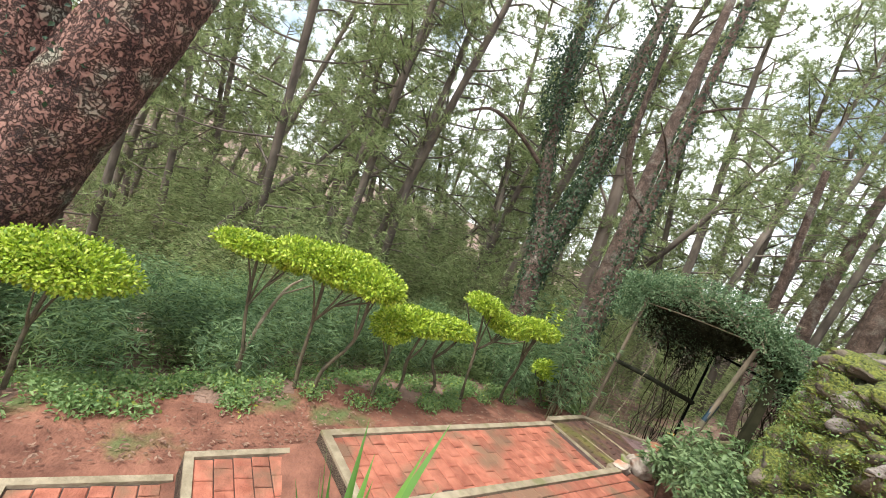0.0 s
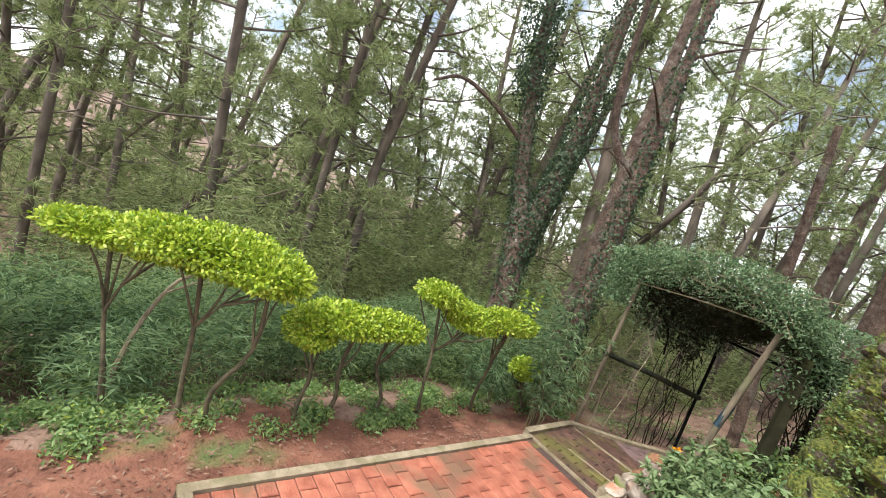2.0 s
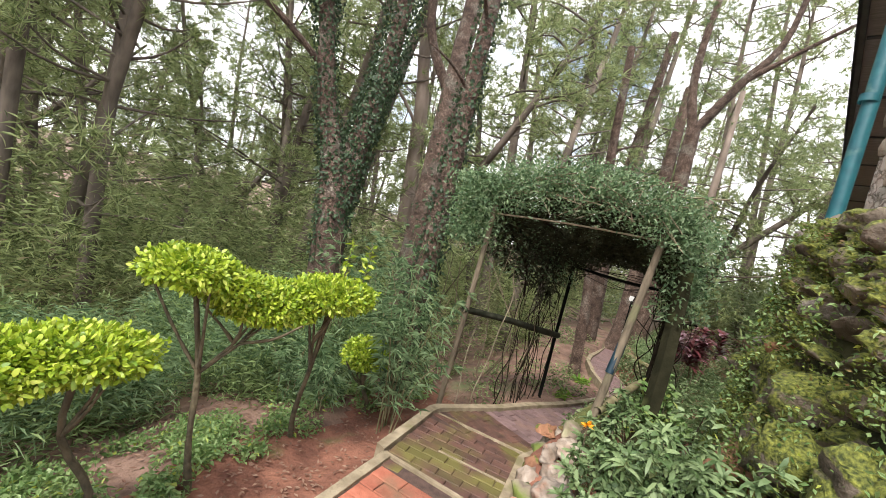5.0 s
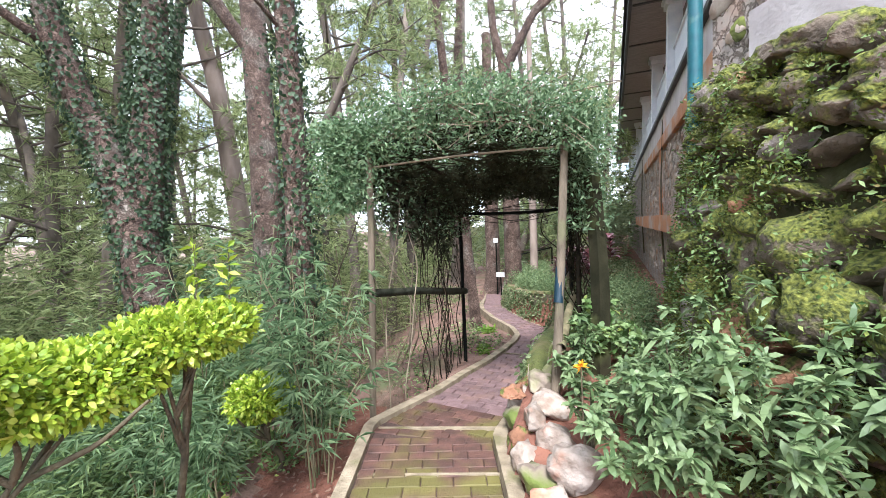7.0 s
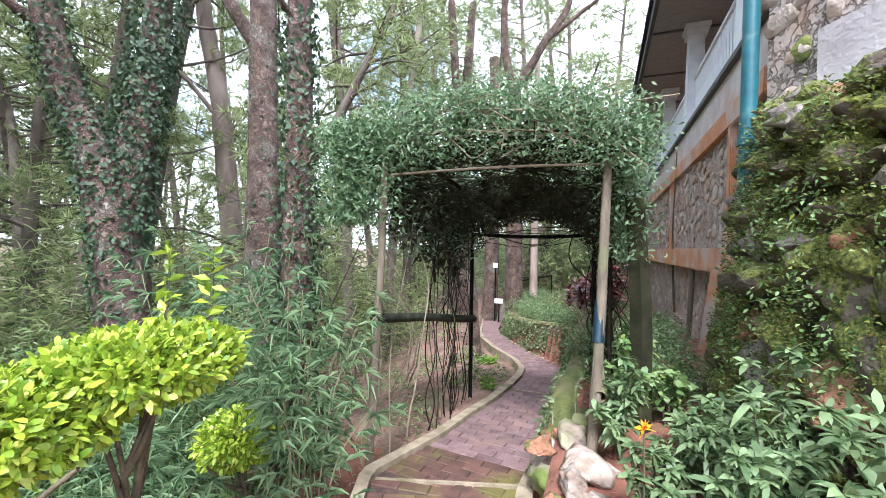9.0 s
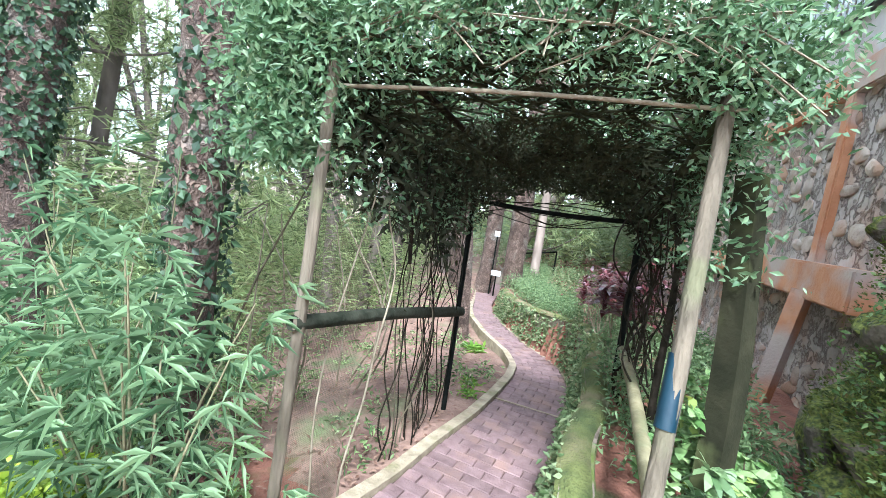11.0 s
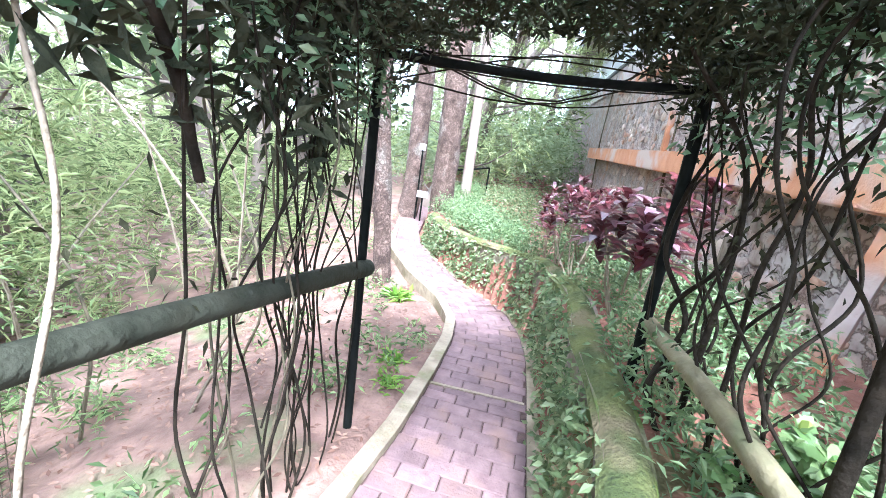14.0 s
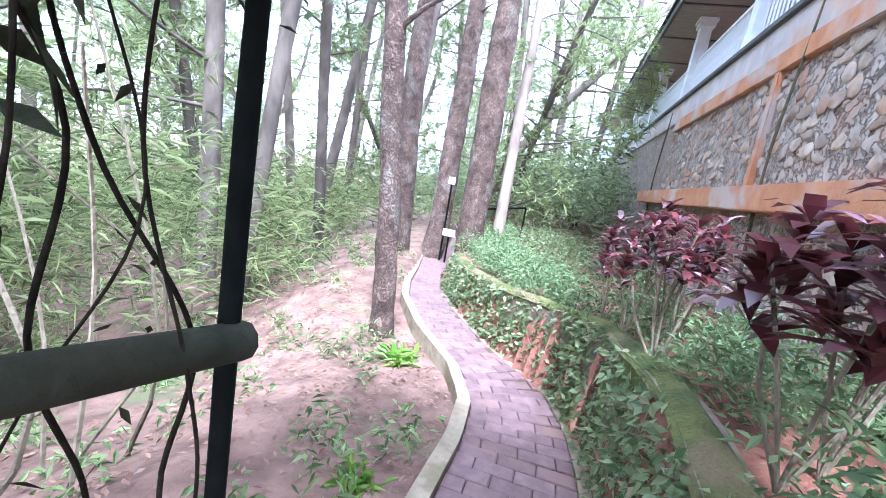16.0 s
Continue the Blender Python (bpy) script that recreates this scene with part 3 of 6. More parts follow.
# lower steps that lead away beside the bank
UP = unit(LC - LB)
for k, (ya, yb, z, xa, xb, xc, xd) in enumerate(((-2.86, -1.97, -0.22, 0.25, 0.01, 1.3, 1.54), (-3.78, -2.88, -0.40, 0.44, 0.26, 1.56, 1.76), (-4.7, -3.8, -0.58, 0.62, 0.45, 1.78, 2.0))):
    st = thing("step", (xa, ya, z - 0.2), "broad red brick step with a concrete edge", "step", "garden steps", kind="structure")
    q = [np.array((xa, ya)), np.array((xb, yb)), np.array((xc, yb + 0.2)), np.array((xd, ya + 0.2))]
    prism("mortar_bed", q, z - 0.5, z - 0.012, M_MORTAR, st)
    kerb_between(q[1], q[0], 0.06, z - 0.5, z + 0.015, st)
    kerb_between(q[0], q[3], 0.06, z - 0.5, z + 0.014, st)
    k_me = brick_mesh("step_brick", 0.20, 0.125)
    d = unit(q[1] - q[0])
    s = unit(q[3] - q[0])
    ang = math.atan2(s[1], s[0])
    w, L = np.linalg.norm(q[3] - q[0]), np.linalg.norm(q[1] - q[0])
    for i in range(int((L - 0.1) / 0.133)):
        for j in range(-1, int((w - 0.1) / 0.208) + 1):
            u0 = max(0.075, 0.075 + 0.208 * (j + (0.5 if i % 2 else 0.0)))
            u1 = min(w, 0.075 + 0.208 * (j + (0.5 if i % 2 else 0.0)) + 0.2)
            if u1 - u0 < 0.05:
                continue
            u, cut = (u0 + u1) / 2, (u1 - u0) / 0.2
            c = q[0] + d * (0.13 + 0.133 * i) + s * u
            o = part("brick", k_me, M_BRICK, st, world=False)
            o.matrix_basis = Matrix.Translation(Vector((c[0], c[1], z + rng.uniform(-0.003, 0.002))) - Vector((xa, ya, z - 0.2))) @ pose(0, 0, 0, 0, 0, math.degrees(ang)) @ Matrix.Diagonal((cut, 1, 1, 1))

# upper steps, on which the walk begins
E0, E1 = np.array((0.86, -1.35)), np.array((0.06, 1.52))
ed = unit(E1 - E0)
en = np.array((ed[1], -ed[0]))
for k in range(4):
    z = 0.12 + 0.17 * k
    a, b = E0 + en * 0.72 * k - ed * 1.6, E1 + en * 0.72 * k
    b = b - ed * (0.0 if k == 0 else 0.9 * k)
    deep = 0.72 if k < 3 else 3.0
    st = thing("step", (*a, z - 0.2), "red brick garden step with a concrete nosing", "step", "upper garden steps", kind="structure")
    prism("mortar_bed", [a, b, b + en * deep, a + en * deep], z - 0.6, z - 0.012, M_MORTAR, st)
    kerb_between(a + en * 0.07, b + en * 0.07, 0.07, z - 0.6, z + 0.012, st, "nosing")
    me_b = brick_mesh("tread_brick", 0.20, 0.11)
    L = np.linalg.norm(b - a)
    for i in range(5 if k < 3 else 8):
        for j in range(int(L / 0.207)):
            u = 0.12 + 0.207 * j + (0.1 if i % 2 else 0)
            if u > L - 0.08 or (k > 1 and u < L - 2.2):
                continue
            c = a + ed * u + en * (0.135 + 0.118 * i)
            o = part("brick", me_b, M_BRICK, st, world=False)
            o.matrix_basis = Matrix.Translation(Vector((c[0], c[1], z)) - Vector((*a, z - 0.2))) @ pose(0, 0, 0, 0, 0, math.degrees(math.atan2(ed[1], ed[0])))


# ---- house beside the path ----
HX = 1.32
house = thing("house", (HX, 10.0, 0.0), "stone and plaster house with an upper balcony", "house")


def solid(name, x0, y0, z0, x1, y1, z1, mat, parent, bevel=0.0, label=""):
    return part(name, box(bmesh.new(), x0, y0, z0, x1, y1, z1, bevel), mat, parent, label)


wall_low = solid("stone_wall", HX + 0.02, 4.3, -0.6, HX + 0.5, 31, 3.06, M_MASON_MORTAR, house, 0, "rubble stone lower wall")
solid("plaster_band", HX - 0.03, 4.2, 3.06, HX + 0.5, 31, 3.52, M_PLASTER, house, 0.01, "stained grey plaster band")
solid("floor_edge", HX - 0.09, 4.2, 3.5, HX + 0.5, 31, 3.58, M_ROOF, house, 0.01)
solid("upper_beam", HX - 0.05, 4.32, 2.86, HX + 0.05, 14.5, 3.1, M_ORANGE, house, 0.012, "faded orange painted beam")
solid("lower_beam", HX - 0.22, 4.35, 1.24, HX + 0.05, 16.0, 1.52, M_ORANGE, house, 0.015, "faded orange painted beam")
for y, w in ((5.35, 0.13), (9.6, 0.13)):
    solid("upright_beam", HX - 0.045, y, 1.5, HX + 0.06, y + w, 2.88, M_ORANGE, house, 0.012)
brace = tube(smooth_line([(HX - 0.2, 5.0, 1.3), (HX - 0.33, 5.05, 0.1)], 6), [0.075, 0.075], 4)
part("prop_post", quick_mesh("prop_post", *brace), M_ORANGE, house, "leaning orange painted prop")
brace = tube(smooth_line([(HX - 0.16, 6.6, 1.3), (HX - 0.2, 6.6, 0.15)], 6), [0.035, 0.035], 6)
part("prop_post", quick_mesh("prop_post", *brace), M_POST, house, "thin weathered timber prop")
# shade of the deep balcony is put into this wall's dark colour
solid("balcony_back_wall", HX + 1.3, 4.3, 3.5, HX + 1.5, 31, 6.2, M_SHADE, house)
for y in (8.0, 11.0, 14.5, 18.3, 22.5, 27.0, 5.0):
    bm = bmesh.new()
    bmesh.ops.create_cone(bm, cap_ends=True, segments=4, radius1=0.20, radius2=0.155, depth=1.5, matrix=Matrix.Translation((HX + 0.06, y, 4.33)) @ Matrix.Rotation(math.pi / 4, 4, "Z"))
    box(bm, HX - 0.09, y - 0.16, 5.06, HX + 0.22, y + 0.16, 5.16, 0.01)
    box(bm, HX - 0.12, y - 0.19, 5.16, HX + 0.25, y + 0.19, 5.24, 0.01)
    part("pillar", bm, M_WHITE, house, "white tapered balcony pillar with a capital")
railing = part("handrail", box(bmesh.new(), HX + 0.02, 4.4, 4.30, HX + 0.09, 31, 4.36, 0.006), M_WHITE, house, "white balcony handrail")
part("bottom_rail", box(bmesh.new(), HX + 0.02, 4.4, 3.62, HX + 0.09, 31, 3.67, 0.006), M_WHITE, house)
bal = quick_mesh("baluster", *tube([(0, 0, 3.66), (0, 0, 4.3)], [0.02, 0.02], 4))
for y in np.arange(4.5, 30, 0.13):
    o = part("baluster", bal, M_WHITE, house, world=False)
    o.matrix_basis = Matrix.Translation((0.055, y - 10.0, 0))
solid("soffit", 0.72, 4.0, 5.24, HX + 1.5, 31, 5.28, M_SOFFIT, house, 0, "grey boarded soffit")
for y in np.arange(4.2, 31, 1.9):
    solid("soffit_joint", 0.73, y, 5.215, HX + 1.4, y + 0.05, 5.238, M_ROOF, house)
solid("fascia", 0.66, 3.9, 5.2, 0.72, 31.1, 5.38, M_ROOF, house, 0.008, "dark roof fascia board")
bm = bmesh.new()
vs = [bm.verts.new(p) for p in ((0.6, 3.9, 5.38), (0.6, 31.1, 5.38), (4.5, 31.1, 7.2), (4.5, 3.9, 7.2), (0.6, 3.9, 5.42), (0.6, 31.1, 5.42), (4.5, 31.1, 7.26), (4.5, 3.9, 7.26))]
for q in ((0, 1, 2, 3), (7, 6, 5, 4), (0, 4, 5, 1), (1, 5, 6, 2), (2, 6, 7, 3), (3, 7, 4, 0)):
    bm.faces.new([vs[i] for i in q])
bmesh.ops.recalc_face_normals(bm, faces=bm.faces)
part("roof", bm, M_ROOF, house)
solid("end_wall", HX + 0.5, 4.3, -0.6, 4.5, 4.6, 6.0, M_PLASTER, house)
for y in (9.1, 15.2):
    part("vine_stem", quick_mesh("vine_stem", *tube(smooth_line([(HX - 0.02, y, 0.3), (HX - 0.06, y + 0.1, 1.8), (HX - 0.03, y - 0.05, 3.4)], 12), [0.022, 0.014], 5, 0.15)), M_STEM, house)

# rubble stones of the lower wall
stone_meshes = [rugged_rock("rubble", i, 2, 14, 0.10) for i in range(6)]
count = 0
y = 4.35
while y < 15.0 and count < 300:
    z = 0.2
    while z < 2.84:
        h = rng.uniform(0.10, 0.22)
        w = rng.uniform(0.14, 0.32)
        if not (1.2 < z + h / 2 < 1.56) and count < 300 and rng.random() < 0.5:
            o = part("stone", stone_meshes[count % 6], M_MASON, house, world=False)
            o.matrix_basis = Matrix.Translation((0.02, y + w / 2 + rng.uniform(-0.06, 0.06) - 10.0, z + h / 2)) @ pose(0, 0, 0, rng.uniform(-15, 15), 0, 0) @ Matrix.Diagonal((0.058, w * 1.1, h * 1.1, 1))
            count += 1
        z += h
    y += 0.245

# masonry pier and end wall above the rockery
pier = thing("masonry_wall", (1.25, 3.9, 0.0), "rough stone end wall with patches of grey plaster", "wall", kind="structure")
MA, MB = np.array((1.14, 3.80)), np.array((2.55, 1.15))
md = unit(MB - MA)
mn = np.array((-md[1], md[0]))
prism("wall_core", [MA, MB, MB + mn * 0.5, MA + mn * 0.5], -0.5, 6.0, M_MASON_MORTAR, pier)
prism("plaster_patch", [MA + md * 0.42 - mn * 0.05, MB - mn * 0.05, MB - mn * 0.0, MA + md * 0.42], 2.38, 2.95, M_PLASTER, pier, "grey plaster patch")
mossy_meshes = [rugged_rock("mossy_rubble", 40 + i, 2, 14, 0.12) for i in range(6)]
for me in mossy_meshes:
    me.materials.append(M_MOSSROCK)
for k in range(299):
    u, z = rng.uniform(0.0, 2.9), rng.uniform(1.4, 5.2)
    if u > 0.4 and 2.3 < z < 3.0:
        continue
    c = MA + md * u - mn * 0.0
    o = part("stone", stone_meshes[k % 6] if k % 5 < 3 else mossy_meshes[k % 6], M_MASON, pier, world=False)
    o.matrix_basis = Matrix.Translation(Vector((c[0], c[1], z)) - Vector((1.25, 3.9, 0))) @ pose(0, 0, 0, 0, 0, math.degrees(math.atan2(md[1], md[0]))) @ Matrix.Diagonal((rng.uniform(0.16, 0.34), 0.05, rng.uniform(0.12, 0.24), 1))

# drain pipe
pipe = thing("drain_pipe", (0.98, 3.66, 1.5), "teal painted drain pipe running down the house corner", "pipe")
part("pipe", quick_mesh("pipe", *tube(smooth_line([(0.98, 3.66, 1.50), (1.0, 3.68, 3.6), (1.0, 3.7, 5.2)], 10), [0.055, 0.055], 14), True), M_TEAL, pipe)
for z in (1.53, 2.3, 3.5):
    part("collar", quick_mesh("collar", *tube([(0.983, 3.662, z - 0.03), (0.983, 3.662, z + 0.03)], [0.064, 0.064], 14), True), M_TEAL, pipe)

# ---- mossy rockery under the house corner ----
rockery = thing("rockery", (1.0, 2.6, 0.2), "steep mossy rockery of rounded stones", "rockery")
RB = np.array([(0.80, 3.75), (0.72, 3.0), (0.78, 2.3), (1.08, 1.7), (1.55, 1.15), (2.2, 0.65), (3.2, 0.3)])
RTOP = np.array([2.3, 2.35, 2.25, 2.15, 2.0, 1.7, 1.4])
line = smooth_line(RB, 40)
tops = np.interp(np.linspace(0, 6, 40), np.arange(7), RTOP)
nl = np.gradient(line, axis=0)
nl = unit(np.stack([nl[:, 1], -nl[:, 0]], 1)) * -1
rows = []
for u in np.linspace(0, 1, 24):
    zz = 0.0 + tops * u
    off = 0.28 * u + 0.07
    jit = np.array([noise.noise(Vector((i * 0.35, u * 9, 2.0))) for i in range(40)]) * 0.05
    xy = line + nl * (off + jit)[:, None]
    rows.append(np.column_stack([xy, zz]))
back = line + nl * 1.0
rows.append(np.column_stack([back, tops + 0.05]))
rows = np.array(rows)
nr, nc = rows.shape[:2]
a, b = np.meshgrid(np.arange(nr - 1), np.arange(nc - 1), indexing="ij")
rf = np.stack([a * nc + b, a * nc + b + 1, (a + 1) * nc + b + 1, (a + 1) * nc + b], -1).reshape(-1, 4)
# core is coloured dark so the gaps between stones look shaded
part("earth_core", quick_mesh("earth_core", rows.reshape(-1, 3), rf, True), M_CREVICE_SHADE, rockery, "earth between the stones, coloured dark for crevice shade")
# rough courses of boulders, larger ones low down
boulders = {}
for mat in (M_BOULDER, M_BARESTONE, M_REDSTONE):
    boulders[mat] = [rugged_rock("boulder", 20 + i, 3, 9, 0.20) for i in range(5)]
    for me in boulders[mat]:
        me.materials.append(mat)
arc = np.concatenate([[0], np.cumsum(np.linalg.norm(np.diff(line, axis=0), axis=1))])
r5 = np.random.default_rng(31)
z, course, laid = 0.05, 0, 0
while z < 2.42 and laid < 290:
    h = r5.uniform(0.15, 0.30) if z < 1.5 else r5.uniform(0.10, 0.18)
    at = r5.uniform(-0.2, 0.0)
    while at < arc[-1] and laid < 290:
        w = h * r5.uniform(1.0, 2.1)
        mid = at + w / 2
        i = float(np.interp(mid, arc, np.arange(40)))
        top = float(np.interp(mid, arc, tops))
        hh = h * r5.uniform(0.7, 1.3)
        if z < top + 0.05:
            u = (z + h / 2) / top
            c = np.array([np.interp(mid, arc, line[:, 0]), np.interp(mid, arc, line[:, 1])])
            n2 = nl[min(39, max(0, int(i)))]
            c = c + n2 * (0.28 * u + 0.07 + r5.uniform(-0.06, 0.05))
            q = r5.random()
            mat = M_BOULDER if q < 0.83 else M_BARESTONE if q < 0.94 else M_REDSTONE
            o = part("stone", boulders[mat][laid % 5], mat, rockery, world=False)
            ang = math.degrees(math.atan2(n2[1], n2[0])) - 90
            o.matrix_basis = Matrix.Translation(Vector((c[0], c[1], z + h / 2 + 0.09 * math.sin(mid * 2.3 + course * 1.1) + r5.uniform(-0.05, 0.05))) - Vector((1.0, 2.6, 0.2))) @ pose(0, 0, 0, r5.uniform(-20, 20), r5.uniform(-27, 27), ang + r5.uniform(-25, 25) + 180 * int(r5.random() < 0.5)) @ Matrix.Diagonal((w * 1.12, r5.uniform(0.26, 0.40), hh * 1.16, 1))
            laid += 1
        at += w * r5.uniform(0.93, 1.05)
    z += h * 0.88
    course += 1

n = 60000
ri, ru = rng.uniform(0, 37, n), rng.random(n)
keep = np.array([noise.noise(Vector((i * 0.45, u * 6, 7))) + 0.3 * noise.noise(Vector((i * 1.6, u * 20, 3))) > 0.02 for i, u in zip(ri, ru)])
ri, ru = ri[keep], ru[keep]
n = len(ri)
base = np.column_stack([np.interp(ri, np.arange(40), line[:, 0]), np.interp(ri, np.arange(40), line[:, 1])])
nn2 = nl[ri.astype(int)]
base = base + nn2 * (0.28 * ru + 0.07 - rng.uniform(0.03, 0.20, n))[:, None]
P = np.column_stack([base, np.interp(ri, np.arange(40), tops) * ru + rng.uniform(-0.02, 0.06, n)])
out = np.column_stack([-nn2, np.full(n, 0.5)])
v, f = leaves(P, rand_dirs(n) * 0.8 + out, rand_dirs(n) + (0, 0, 1.0), rng.uniform(0.012, 0.032, n), rng.uniform(0.008, 0.016, n))
part("moss", quick_mesh("moss", v, f), L_MOSS, rockery, "bright moss and small plants in the crevices")["kind"] = "stuff"

# ---- low rock edging of the planting bed ----
for k, (x, y, z, s) in enumerate(((-0.02, 1.82, 0.10, 0.22), (-0.14, 2.02, 0.08, 0.20), (-0.20, 2.24, 0.10, 0.25), (-0.28, 2.46, 0.10, 0.22), (-0.05, 2.40, 0.27, 0.22), (-0.30, 2.70, 0.12, 0.24), (-0.16, 2.66, 0.30, 0.20), (-0.24, 2.9, 0.16, 0.22), (0.02, 2.12, 0.18, 0.2), (-0.08, 2.88, 0.30, 0.18), (0.06, 1.62, 0.12, 0.2), (0.16, 1.78, 0.2, 0.24), (-0.33, 2.55, 0.26, 0.13), (-0.12, 2.2, 0.28, 0.15))):
    me = rugged_rock("edging_rock", 50 + k, 3, 9, 0.3)
    o = new("edging_rock", me)
    me.materials.append(M_REDSTONE if k % 5 == 2 else M_PALEROCK if k % 3 else M_ROCK)
    o.matrix_basis = pose(x, y, z, 20 * math.sin(k), 15 * math.cos(k * 2), 47 * k) @ Matrix.Diagonal((s * 1.3, s * 1.1, s * 0.95, 1))
    tagged(o, "pale pitted limestone rock edging the planting bed", "rock", "rock edging")

# ---- mossy retaining wall along the path ----
mw = thing("retaining_wall", (-0.25, 5.0, 0.0), "low moss-topped retaining wall beside the path", "wall", kind="structure")
ysw = np.arange(2.6, 9.6, 0.1)
lip = right_edge(ysw) + 0.13 + 0.02 * np.sin(ysw * 5)
topz = np.interp(ysw, RZ_Y, RZ) + 0.04 - 0.28 * np.clip((3.1 - ysw) / 0.5, 0, 1)
strip("wall_core", ysw, lip, lip + 0.16, topz, path_z(ysw) - 0.4, M_ROCK, mw)
prof = np.linspace(0, 1, 7)
v = []
for y, x, z in zip(ysw, lip, topz):
    for p in prof:
        v.append((x - 0.02 + 0.19 * p, y, z - 0.02 + 0.055 * math.sin(math.pi * p) + 0.02 * noise.noise(Vector((p * 3, y * 4, 1)))))
a, b = np.meshgrid(np.arange(len(ysw) - 1), np.arange(6), indexing="ij")
part("moss_top", quick_mesh("moss_top", v, np.stack([a * 7 + b, a * 7 + b + 1, (a + 1) * 7 + b + 1, (a + 1) * 7 + b], -1).reshape(-1, 4), True), M_MOSS, mw, "green carpet of moss")


# ---- pergola ----
pergola = thing("pergola", (-0.9, 3.7, 0.0), "vine-covered timber pergola arching over the path", "pergola")


def pole(name, pts, r, mat, parent, segs=10, label="", rough=0.03):
    return part(name, quick_mesh(name, *tube(smooth_line(pts, 10), r, segs, rough), True), mat, parent, label)


pole("post", [(-1.56, 2.58, -0.5), (-1.52, 2.57, 0.3), (-1.47, 2.56, 1.2), (-1.46, 2.58, 2.06)], [0.03, 0.026], M_POST, pergola, label="weathered grey timber post")
post_r = pole("post", [(-0.05, 2.52, 0.05), (-0.01, 2.72, 1.0), (0.02, 2.99, 2.10)], [0.034, 0.03], M_POST, pergola, label="weathered grey timber post with blue tape")
pole("tape", [(-0.019, 2.695, 0.90), (-0.006, 2.765, 1.15)], [0.036, 0.036], M_BLUE, post_r, 12, "blue plastic tape wound round the post", 0.0)
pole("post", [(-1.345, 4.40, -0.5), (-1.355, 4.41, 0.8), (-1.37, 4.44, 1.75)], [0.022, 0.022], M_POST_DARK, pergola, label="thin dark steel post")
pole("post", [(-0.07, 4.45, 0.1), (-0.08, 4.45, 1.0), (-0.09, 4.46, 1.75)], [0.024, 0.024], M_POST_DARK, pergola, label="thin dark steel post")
# left rail: mossy timber with its backlit darkness put into the colour
pole("side_rail", [(-1.49, 2.52, 0.96), (-1.43, 3.3, 0.86), (-1.40, 3.9, 0.76), (-1.335, 4.43, 0.68)], [0.034, 0.042], M_RAIL_DARK, pergola, label="thick mossy side rail, toned dark as if backlit")
pole("side_rail", [(0.0, 2.6, 0.60), (-0.03, 3.6, 0.69), (-0.06, 4.46, 0.68)], [0.035, 0.033], M_BAMBOO, pergola, label="pale bamboo side rail")
pole("top_beam", [(-1.54, 2.58, 1.97), (-0.75, 2.79, 2.03), (0.08, 2.97, 2.05)], [0.009, 0.009], M_VINE_PALE, pergola, label="thin pale bamboo cross pole")
pole("top_beam", [(-1.36, 4.44, 1.62), (-0.7, 4.46, 1.60), (-0.06, 4.46, 1.62)], [0.018, 0.018], M_POST_DARK, pergola)
# side beams take the dark tone too, as shade under the mat
pole("top_beam", [(-1.46, 2.6, 2.04), (-1.37, 4.43, 1.64)], [0.025, 0.025], M_TANGLE, pergola)
pole("top_beam", [(0.03, 2.97, 2.05), (-0.08, 4.45, 1.64)], [0.025, 0.025], M_TANGLE, pergola)


def roof_point(u, w):
    """A place on the pergola's roof: u across from left, w from front to back."""
    l = np.array((-1.56, 2.56, 2.04)) * (1 - w) + np.array((-1.38, 4.48, 1.66)) * w
    r = np.array((0.10, 2.92, 2.10)) * (1 - w) + np.array((-0.02, 4.5, 1.66)) * w
    p = l * (1 - u) + r * u
    p[2] += 0.16 * math.sin(math.pi * u)
    return p


canopy = thing("pergola_vine", (-0.95, 3.7, 1.9), "dense mat of climbing vine with drooping stems over the pergola", "vine")
# woody mat: many crossing stems
mats = []
for k in range(330):
    u, w = rng.uniform(0.0, 1.0), rng.uniform(0.0, 1.0)
    p = roof_point(u, w)
    d = rand_dirs(1, rng, 0.06)[0] * rng.uniform(0.12, 0.3)
    p = p + np.array((0, 0, rng.uniform(0.0, 0.08)))
    mats.append(tube(smooth_line([p - d, p + rand_dirs(1)[0] * 0.08, p + d], 5), [rng.uniform(0.004, 0.010)] * 2, 4))
part("stem_mat", quick_mesh("stem_mat", *join(*mats), True), M_TANGLE, canopy, "tangled dark stems")


def gappy(u, w):
    """Where the mat of leaves is worn through, mostly on the house side."""
    return np.array([a < 0.12 or noise.noise(Vector((a * 11, b * 9, 2.0))) + 0.5 * noise.noise(Vector((a * 27, b * 22, 5.0))) < 0.0 for a, b in zip(u, w)])


n = 34000
U, W = rng.uniform(-0.1, 1.1, n), rng.uniform(-0.06, 1.08, n)
keep = gappy(U, W)
U, W, n = U[keep], W[keep], int(keep.sum())
P = np.array([roof_point(u, w) for u, w in zip(U, W)])
P[:, 2] += rng.uniform(0.0, 1.0, n) ** 1.3 * (0.40 - 0.12 * W) * (0.6 + 0.5 * np.sin(U * 5 + 1) ** 2) + 0.03
v, f = leaves(P, rand_dirs(n, rng, 0.5), rand_dirs(n, rng, 1) + (0, 0, 1.0), rng.uniform(0.025, 0.055, n), rng.uniform(0.011, 0.022, n))
part("leaf_canopy", quick_mesh("leaf_canopy", v, f), L_VINE, canopy, "small green leaves")
